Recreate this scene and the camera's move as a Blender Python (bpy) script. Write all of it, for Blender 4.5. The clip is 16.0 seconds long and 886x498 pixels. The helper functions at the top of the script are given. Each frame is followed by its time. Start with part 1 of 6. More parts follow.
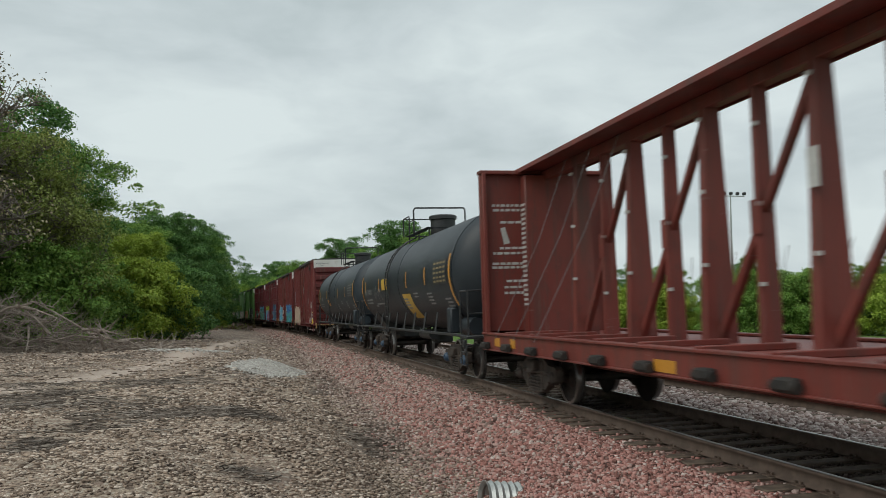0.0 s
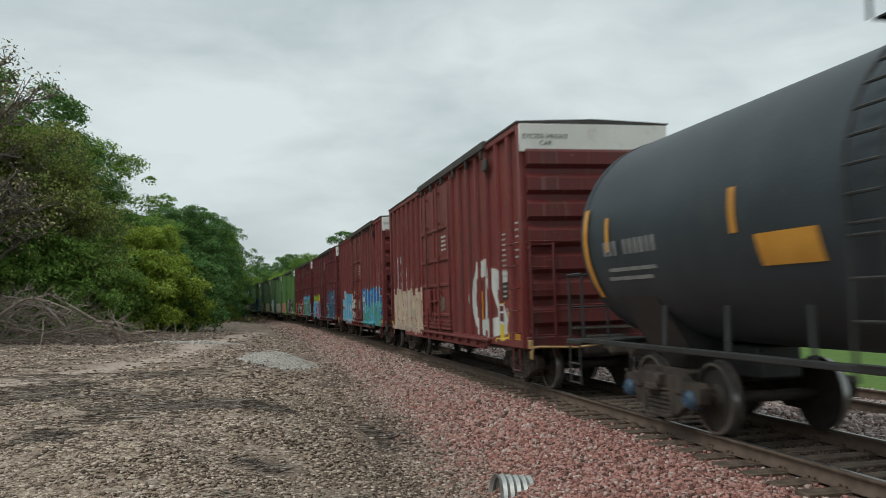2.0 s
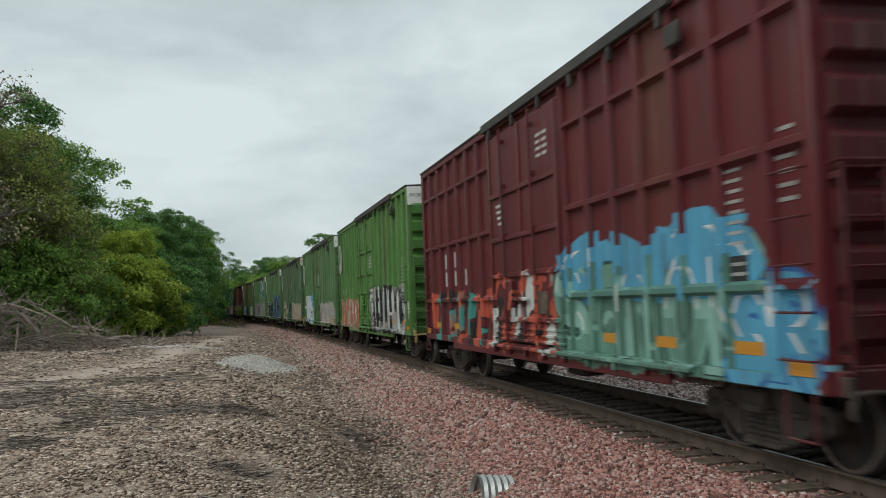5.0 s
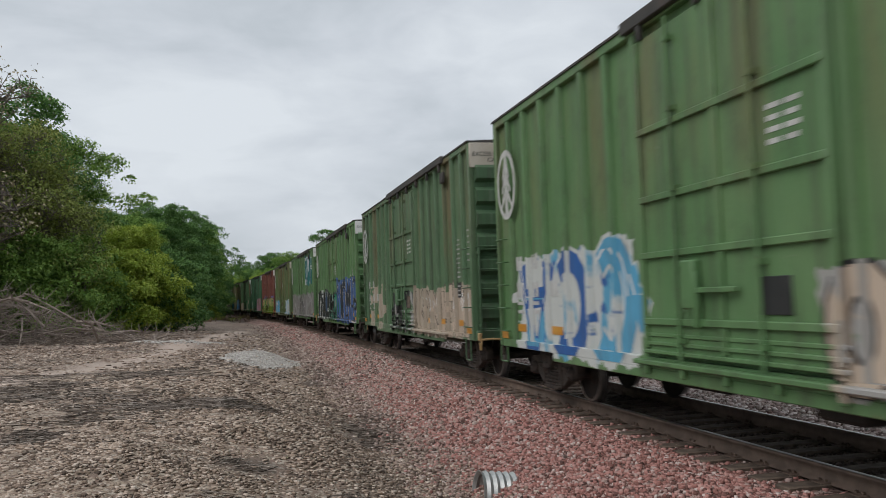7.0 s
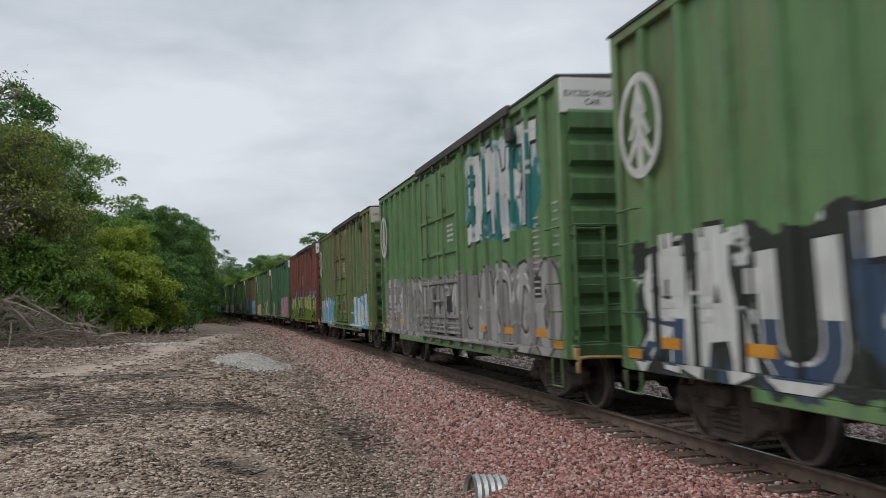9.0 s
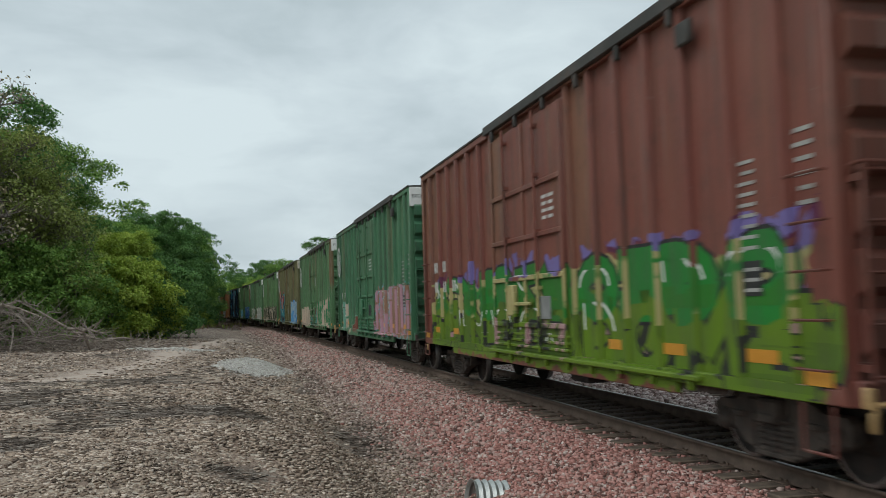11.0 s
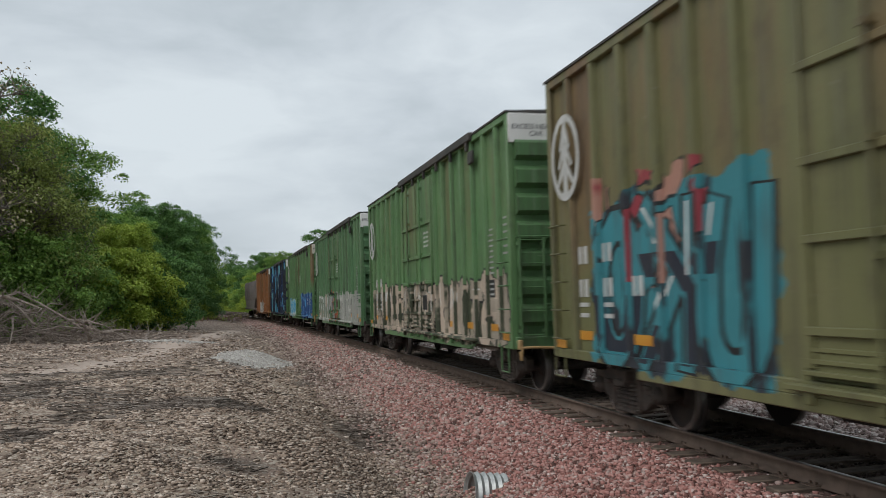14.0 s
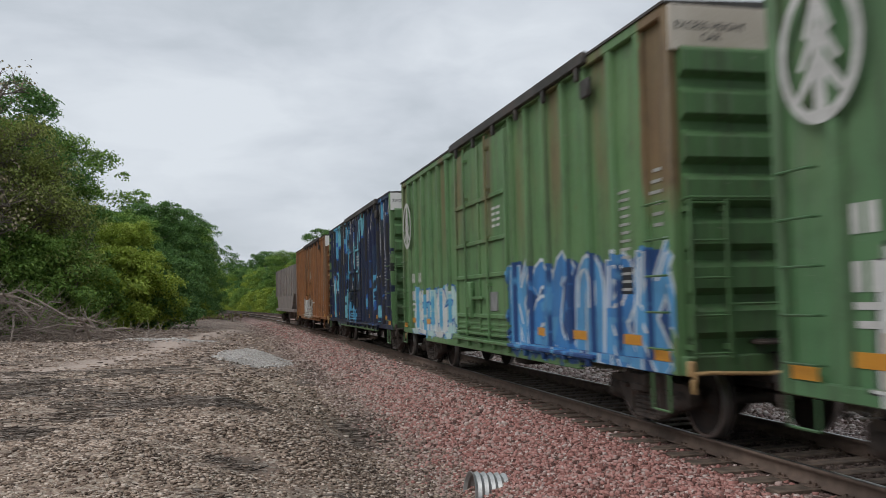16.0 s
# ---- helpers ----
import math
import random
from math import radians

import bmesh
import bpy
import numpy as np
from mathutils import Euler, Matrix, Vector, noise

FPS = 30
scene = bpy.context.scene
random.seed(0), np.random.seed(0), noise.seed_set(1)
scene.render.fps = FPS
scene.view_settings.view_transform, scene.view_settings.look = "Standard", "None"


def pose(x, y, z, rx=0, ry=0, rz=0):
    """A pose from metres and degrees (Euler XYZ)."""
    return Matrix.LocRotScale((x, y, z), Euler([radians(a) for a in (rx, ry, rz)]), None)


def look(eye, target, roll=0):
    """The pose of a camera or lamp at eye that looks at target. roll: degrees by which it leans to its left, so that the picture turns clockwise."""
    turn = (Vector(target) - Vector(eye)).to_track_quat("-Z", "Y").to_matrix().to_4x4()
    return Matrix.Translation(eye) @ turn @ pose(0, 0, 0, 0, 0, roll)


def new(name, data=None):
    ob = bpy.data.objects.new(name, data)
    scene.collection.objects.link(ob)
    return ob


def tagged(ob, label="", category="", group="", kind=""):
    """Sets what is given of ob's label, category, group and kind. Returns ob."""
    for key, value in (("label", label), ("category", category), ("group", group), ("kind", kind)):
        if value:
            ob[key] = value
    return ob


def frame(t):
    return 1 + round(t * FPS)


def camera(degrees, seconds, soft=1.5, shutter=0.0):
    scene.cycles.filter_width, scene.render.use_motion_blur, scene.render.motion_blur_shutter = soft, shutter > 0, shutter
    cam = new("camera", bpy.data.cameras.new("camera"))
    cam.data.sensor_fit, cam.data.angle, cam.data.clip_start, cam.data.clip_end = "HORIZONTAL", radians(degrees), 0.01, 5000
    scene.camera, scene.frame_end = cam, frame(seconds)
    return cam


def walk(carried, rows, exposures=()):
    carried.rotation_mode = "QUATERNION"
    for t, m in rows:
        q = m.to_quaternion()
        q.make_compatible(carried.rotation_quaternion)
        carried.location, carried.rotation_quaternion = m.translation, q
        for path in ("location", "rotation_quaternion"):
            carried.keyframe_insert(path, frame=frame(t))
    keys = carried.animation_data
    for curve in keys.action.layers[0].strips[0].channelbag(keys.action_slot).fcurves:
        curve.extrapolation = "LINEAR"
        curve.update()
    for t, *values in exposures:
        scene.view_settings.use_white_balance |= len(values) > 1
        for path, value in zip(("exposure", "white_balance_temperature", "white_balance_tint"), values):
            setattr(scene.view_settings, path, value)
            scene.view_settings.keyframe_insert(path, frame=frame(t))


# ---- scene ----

# camera: hand-held on one spot beside the line
EYE = (0.0, 0.0, 1.57)
TURNS = [
    (0.0, -0.168, 4.218, 0.076), (0.5, -0.454, 4.264, 0.141), (1.0, -0.377, 4.304, 0.178), (1.5, 0.257, 4.049, 0.333),
    (2.0, 0.602, 3.778, -0.085), (2.5, 0.179, 3.911, -0.316), (3.0, -0.623, 4.276, -0.269), (3.5, -0.563, 4.366, -0.072),
    (4.0, -0.487, 4.01, 0.151), (4.5, -0.63, 3.959, 0.494), (5.0, -0.779, 3.852, 0.596), (7.5, -0.525, 3.514, 0.243),
    (8.0, -0.692, 3.409, 0.137), (8.5, -0.953, 3.501, 0.184), (9.0, -1.115, 3.803, 0.177), (11.5, -0.94, 4.185, 0.108),
    (12.0, -0.847, 4.265, 0.055), (12.5, -0.787, 4.306, -0.075), (13.0, -1.034, 4.009, -0.023), (13.5, -1.022, 3.922, 0.071),
    (14.0, -1.023, 3.677, -0.083), (14.5, -1.0, 3.5, -0.009), (15.0, -1.021, 3.518, -0.151), (15.5, -1.116, 3.768, -0.238),
    (16.0, -0.998, 3.654, -0.287),
]
cam = camera(54.0, 16.0, soft=0.65, shutter=0.2)
BALANCE = [(0.0, 0.0, 6560, 6), (3.5, 0.0, 6520, 5), (5.2, 0.0, 6500, 6), (7.3, 0.0, 6480, 15), (9.2, 0.0, 6430, 15), (11.3, 0.0, 6280, 5),
           (11.8, 0.0, 6300, 7), (12.3, 0.0, 6420, 14), (13.0, 0.0, 6420, 15), (13.6, 0.0, 6400, 11), (14.5, 0.0, 6400, 13), (16.0, 0.0, 6430, 15)]
walk(cam, [(t, pose(*EYE, 90 + p, r, w)) for t, w, p, r in TURNS], BALANCE)

# ---- the line: centre of the near track, heading measured from +y to the left ----
X0, TH, K, DK, CANT = 6.54, 0.2173, 0.00031, 4.26e-6, 1.73
SPEED, PITCH = 20.49, 17.5
_S = np.arange(-450.0, 760.0, 0.5)
_A = TH + K * _S + 0.5 * DK * _S * np.abs(_S)
_cx = np.concatenate([[0], np.cumsum(-np.sin((_A[1:] + _A[:-1]) / 2) * 0.5)])
_cy = np.concatenate([[0], np.cumsum(np.cos((_A[1:] + _A[:-1]) / 2) * 0.5)])
_i0 = int(np.argmin(np.abs(_S)))
_cx, _cy = _cx - _cx[_i0] + X0, _cy - _cy[_i0]


def line(s):
    """Place and heading of the track centre at s metres along."""
    return np.interp(s, _S, _cx), np.interp(s, _S, _cy), np.interp(s, _S, _A)


def beside(s, l, z=0.0):
    """A point l metres to the left of the centre."""
    x, y, a = line(s)
    return np.stack([x - np.cos(a) * l, y - np.sin(a) * l, z + 0 * x + 0 * l], -1)


# ---- world and light: overcast ----
def world():
    w = bpy.data.worlds.new("sky")
    scene.world = w
    w.use_nodes = True
    nt = w.node_tree
    nt.nodes.clear()
    N = nt.nodes.new
    out, bg, mix = N("ShaderNodeOutputWorld"), N("ShaderNodeBackground"), N("ShaderNodeMix")
    sky, tc, mp = N("ShaderNodeTexSky"), N("ShaderNodeTexCoord"), N("ShaderNodeMapping")
    sky.sky_type, sky.sun_disc, sky.sun_elevation, sky.sun_rotation = "NISHITA", False, radians(50), radians(233)
    sky.dust_density = 3
    n1, n2, ramp, add = N("ShaderNodeTexNoise"), N("ShaderNodeTexNoise"), N("ShaderNodeValToRGB"), N("ShaderNodeMath")
    mp.inputs["Scale"].default_value = (1.0, 1.0, 2.5)
    mp.inputs["Location"].default_value = (0.35, 0.2, 0.1)
    n1.inputs["Scale"].default_value, n1.inputs["Detail"].default_value, n1.inputs["Roughness"].default_value = 2.6, 6, 0.5
    n2.inputs["Scale"].default_value, n2.inputs["Detail"].default_value = 9.0, 5
    n1.inputs["Distortion"].default_value = 0.5
    n2.inputs["Distortion"].default_value = 0.6
    add.operation = "MULTIPLY_ADD"
    add.inputs[1].default_value = 0.37
    mix.data_type = "RGBA"
    mix.inputs["Factor"].default_value = 0.94
    e = ramp.color_ramp.elements
    e[0].position, e[0].color = 0.50, (5.12, 5.78, 6.08, 1)
    e[1].position, e[1].color = 0.86, (7.35, 8.05, 8.3, 1)
    m = e.new(0.66)
    m.color = (6.1, 6.75, 7.1, 1)
    L = nt.links.new
    L(tc.outputs["Generated"], mp.inputs["Vector"])
    L(mp.outputs["Vector"], n1.inputs["Vector"])
    L(mp.outputs["Vector"], n2.inputs["Vector"])
    L(n2.outputs["Fac"], add.inputs[0])
    L(n1.outputs["Fac"], add.inputs[2])
    L(add.outputs[0], ramp.inputs["Fac"])
    L(sky.outputs["Color"], mix.inputs["A"])
    L(ramp.outputs["Color"], mix.inputs["B"])
    L(mix.outputs["Result"], bg.inputs["Color"])
    bg.inputs["Strength"].default_value = 0.099
    L(bg.outputs[0], out.inputs[0])


world()
sun = new("sun", bpy.data.lights.new("sun", "SUN"))
sun.data.energy, sun.data.angle, sun.data.color = 1.4, radians(36), (1.0, 0.97, 0.92)
sun.matrix_world = look((-37, -28, 55), (0, 0, 0))


# ---- node helpers ----
class Net:
    """A small builder of node materials."""

    def __init__(self, name):
        self.mat = bpy.data.materials.new(name)
        self.mat.use_nodes = True
        self.t = self.mat.node_tree
        self.bsdf = self.t.nodes["Principled BSDF"]

    def put(self, node, key, value):
        if value is None:
            return
        if isinstance(value, bpy.types.NodeSocket):
            self.t.links.new(value, node.inputs[key])
        else:
            if isinstance(value, tuple) and len(value) == 3 and node.inputs[key].type == "RGBA":
                value = (*value, 1)
            node.inputs[key].default_value = value

    def m(self, op, a, b=None, c=None, clamp=False):
        n = self.t.nodes.new("ShaderNodeMath")
        n.operation, n.use_clamp = op, clamp
        for i, v in enumerate((a, b, c)):
            self.put(n, i, v)
        return n.outputs[0]

    def obj(self):
        return self.t.nodes.new("ShaderNodeTexCoord").outputs["Object"]

    def xyz(self, v):
        n = self.t.nodes.new("ShaderNodeSeparateXYZ")
        self.put(n, 0, v)
        return n.outputs

    def vec(self, x, y, z):
        n = self.t.nodes.new("ShaderNodeCombineXYZ")
        for i, v in enumerate((x, y, z)):
            self.put(n, i, v)
        return n.outputs[0]

    def scale(self, v, s):
        n = self.t.nodes.new("ShaderNodeMapping")
        self.put(n, "Vector", v)
        n.inputs["Scale"].default_value = s
        return n.outputs[0]

    def noise(self, v, s, detail=3.0, rough=0.55, colour=False, distort=0.0):
        n = self.t.nodes.new("ShaderNodeTexNoise")
        self.put(n, "Vector", v)
        n.inputs["Scale"].default_value, n.inputs["Detail"].default_value, n.inputs["Roughness"].default_value = s, detail, rough
        n.inputs["Distortion"].default_value = distort
        return n.outputs["Color" if colour else "Fac"]

    def voronoi(self, v, s, feature="F1", out="Distance", rnd=1.0):
        n = self.t.nodes.new("ShaderNodeTexVoronoi")
        n.feature = feature
        self.put(n, "Vector", v)
        n.inputs["Scale"].default_value, n.inputs["Randomness"].default_value = s, rnd
        return n.outputs[out]

    def blocks(self, v, feature):
        n = self.t.nodes.new("ShaderNodeTexVoronoi")
        n.feature, n.distance = feature, "CHEBYCHEV"
        self.put(n, "Vector", v)
        n.inputs["Scale"].default_value = 1.0
        return n.outputs

    def white(self, w):
        n = self.t.nodes.new("ShaderNodeTexWhiteNoise")
        n.noise_dimensions = "1D"
        self.put(n, "W", w)
        return n.outputs["Value"]

    def mix(self, f, a, b, blend="MIX"):
        n = self.t.nodes.new("ShaderNodeMix")
        n.data_type, n.blend_type = "RGBA", blend
        self.put(n, "Factor", f)
        self.put(n, "A", a)
        self.put(n, "B", b)
        return n.outputs["Result"]

    def ramp(self, f, stops):
        n = self.t.nodes.new("ShaderNodeValToRGB")
        self.put(n, 0, f)
        e = n.color_ramp.elements
        while len(e) < len(stops):
            e.new(0.5)
        for el, (p, c) in zip(e, stops):
            el.position, el.color = p, (*c, 1) if len(c) == 3 else c
        return n.outputs["Color"]

    def step(self, f, lo, hi):
        n = self.t.nodes.new("ShaderNodeMapRange")
        n.interpolation_type = "SMOOTHSTEP"
        self.put(n, 0, f)
        n.inputs[1].default_value, n.inputs[2].default_value = lo, hi
        return n.outputs[0]

    def attr(self, name):
        n = self.t.nodes.new("ShaderNodeAttribute")
        n.attribute_name = name
        return n.outputs["Fac"]

    def island(self):
        return self.t.nodes.new("ShaderNodeNewGeometry").outputs["Random Per Island"]

    def rnd(self):
        return self.t.nodes.new("ShaderNodeObjectInfo").outputs["Random"]

    def done(self, colour, rough=0.6, metal=0.0, bump=None, height=0.01, spec=None):
        self.put(self.bsdf, "Base Color", colour)
        self.put(self.bsdf, "Roughness", rough)
        self.put(self.bsdf, "Metallic", metal)
        if spec is not None:
            self.put(self.bsdf, "Specular IOR Level", spec)
        if bump is not None:
            b = self.t.nodes.new("ShaderNodeBump")
            b.inputs["Distance"].default_value = height
            b.inputs["Strength"].default_value = 0.8
            self.put(b, "Height", bump)
            self.t.links.new(b.outputs[0], self.bsdf.inputs["Normal"])
        return self.mat


def worn(name, a, b, rough=0.6, metal=0.0, size=3.0, rust=0.0, rust_colour=(0.13, 0.055, 0.03), grain=40.0, spec=None):
    """Paint or bare metal with slow change, grain, and some rust."""
    n = Net(name)
    o = n.obj()
    col = n.mix(n.step(n.noise(o, size, 4), 0.35, 0.7), a, b)
    if rust:
        col = n.mix(n.m("MULTIPLY", n.step(n.noise(o, size * 2.3, 6, 0.7), 0.52, 0.7), rust), col, rust_colour)
    g = n.noise(o, grain, 3)
    col = n.mix(n.m("MULTIPLY", g, 0.35), col, (0.03, 0.027, 0.024))
    return n.done(col, rough, metal, g, 0.004, spec)


def paint(name, base, faded, rust=0.3, rust_colour=(0.16, 0.085, 0.045), tags=(), pitch=0.87, rough=0.5):
    """Car-body paint: fading, rusted panels, streaks, and sprayed letters on the near side.
    tags: (y0, y1, z0, z1, fill, second fill, outline, halo, letters per metre, seed)."""
    n = Net(name)
    o = n.obj()
    x, y, z = n.xyz(o)
    col = n.mix(n.step(n.noise(n.scale(o, (0.6, 0.6, 0.35)), 1.1, 4), 0.3, 0.72), base, faded)
    k = n.m("MULTIPLY_ADD", n.m("LESS_THAN", y, 0.0), n.m("SUBTRACT", n.m("DIVIDE", n.m("ADD", y, 2.02), 0.84), n.m("DIVIDE", n.m("SUBTRACT", y, 1.77), pitch)), n.m("DIVIDE", n.m("SUBTRACT", y, 1.77), pitch))
    panel = n.white(n.m("ADD", n.m("FLOOR", k), base[1] * 997 + len(tags)))
    mid = n.m("ABSOLUTE", n.m("SUBTRACT", n.m("FRACT", k), 0.5))
    cloud = n.noise(n.scale(o, (1.6, 1.6, 0.5)), 1.5, 5, 0.65)
    amount = n.m("MULTIPLY", n.step(mid, 0.5, 0.15), n.m("MULTIPLY", n.step(z, 2.1, 3.9), n.step(n.m("MULTIPLY_ADD", panel, 0.45, cloud), 0.55, 0.95)))
    rp = n.m("MULTIPLY", amount, rust)
    col = n.mix(rp, col, rust_colour)
    whole = n.m("MULTIPLY", n.m("GREATER_THAN", panel, 0.93), n.step(n.m("ADD", n.m("MULTIPLY", z, 0.12), cloud), 0.6, 0.95))
    col = n.mix(n.m("MULTIPLY", whole, rust), col, rust_colour)
    if rust > 0.6:
        corner = n.m("MULTIPLY", n.m("LESS_THAN", y, n.m("MULTIPLY_ADD", cloud, 0.12, 0.62 - H)), n.step(n.m("MULTIPLY_ADD", cloud, 1.4, z), 3.3, 4.0))
        col = n.mix(n.m("MULTIPLY", corner, 0.85), col, rust_colour)
    spots = n.step(n.noise(n.scale(o, (1, 1, 0.5)), 5.0, 6, 0.7), 0.62, 0.74)
    col = n.mix(n.m("MULTIPLY", spots, rust), col, rust_colour)
    streak = n.noise(n.scale(o, (7, 7, 0.35)), 1.0, 4, 0.6)
    col = n.mix(n.m("MULTIPLY", n.step(streak, 0.45, 0.70), 0.44), col, (0.06, 0.05, 0.042))
    mott = n.noise(n.scale(o, (1, 1, 0.6)), 3.4, 7, 0.72)
    col = n.mix(n.m("MULTIPLY", n.step(mott, 0.5, 0.64), 0.26), col, (0.05, 0.042, 0.036))
    scuff = n.step(n.noise(n.scale(o, (1.2, 1.2, 9)), 2.4, 5, 0.6), 0.69, 0.74)
    col = n.mix(n.m("MULTIPLY", scuff, 0.35), col, (0.36, 0.34, 0.30))
    chalk = n.step(n.noise(n.scale(o, (5, 5, 0.22)), 1.7, 5, 0.65), 0.58, 0.72)
    col = n.mix(n.m("MULTIPLY", chalk, 0.16), col, (0.34, 0.36, 0.32))
    side = n.m("LESS_THAN", x, -1.2)
    for y0, y1, z0, z1, f1, f2, line_c, halo, per, seed in tags:
        if halo is None and f1 == f2:
            continue  # bare letters, built as strokes
        wob = n.noise(n.vec(n.m("ADD", y, seed), n.m("MULTIPLY", z, 0.3), seed), 1.7, 3)
        wob2 = n.noise(n.vec(n.m("ADD", y, seed * 2), z, seed), 2.6, 2)
        top = n.m("SUBTRACT", n.m("MULTIPLY_ADD", wob, 0.8, z1 - 0.42), z)
        low = n.m("SUBTRACT", z, n.m("MULTIPLY_ADD", wob2, 0.5, z0 - 0.28))
        a = n.m("SUBTRACT", y, n.m("MULTIPLY_ADD", wob2, 0.9, y0 - 0.45))
        b = n.m("SUBTRACT", n.m("MULTIPLY_ADD", wob2, 0.9, y1 - 0.45), y)
        d = n.m("MINIMUM", n.m("MINIMUM", top, low), n.m("MINIMUM", a, b))
        inside = n.m("MULTIPLY", n.m("GREATER_THAN", d, 0.0), side)
        if halo is None:
            warp = n.noise(n.vec(y, z, seed), 1.3, 2, colour=True)
            wx, wy, _ = n.xyz(warp)
            u = n.m("MULTIPLY", n.m("ADD", n.m("MULTIPLY_ADD", wx, 0.7, y), n.m("MULTIPLY", z, 0.22)), per * 1.9)
            w = n.m("MULTIPLY", n.m("MULTIPLY_ADD", wy, 0.8, z), per * 0.85)
            cell = n.vec(u, w, seed * 3.7)
            one, two = n.blocks(cell, "F1"), n.blocks(cell, "F2")
            edge = n.m("MULTIPLY", n.m("SUBTRACT", two["Distance"], one["Distance"]), 0.5)
            pick = n.xyz(one["Color"])
            body = n.mix(n.step(n.m("MULTIPLY_ADD", n.noise(n.vec(y, z, seed), 2.2, 2), 0.6, pick[0]), 0.86, 1.0), f1, f2)
            inside = n.m("MULTIPLY", inside, n.m("MULTIPLY", n.m("LESS_THAN", pick[1], 0.66), n.m("GREATER_THAN", edge, 0.03)))
            body = n.mix(n.m("LESS_THAN", edge, 0.05), body, line_c)
            body = n.mix(n.m("GREATER_THAN", pick[2], 0.86), body, line_c)
        else:
            fade = n.noise(n.scale(n.vec(0.0, n.m("ADD", y, seed), z), (1, 1.3, 0.5)), 1.6, 4, 0.6)
            body = n.mix(n.step(fade, 0.52, 0.60), halo, f2)
            body = n.mix(n.step(n.noise(n.vec(y, z, seed * 1.7), 2.4, 3), 0.60, 0.66), body, f1)
        worn_off = n.step(n.noise(n.scale(o, (1, 1, 0.6)), 7.0, 5, 0.75), 0.26, 0.38)
        col = n.mix(n.m("MULTIPLY", n.m("MULTIPLY", inside, worn_off), 0.95), col, body)
    g = n.noise(o, 30, 3)
    col = n.mix(n.m("MULTIPLY", g, 0.12), col, (0.04, 0.036, 0.03))
    return n.done(col, n.m("MULTIPLY_ADD", g, 0.25, rough - 0.1), 0.0, n.noise(n.scale(o, (1, 1, 0.4)), 2.2, 3), 0.012, 0.35)


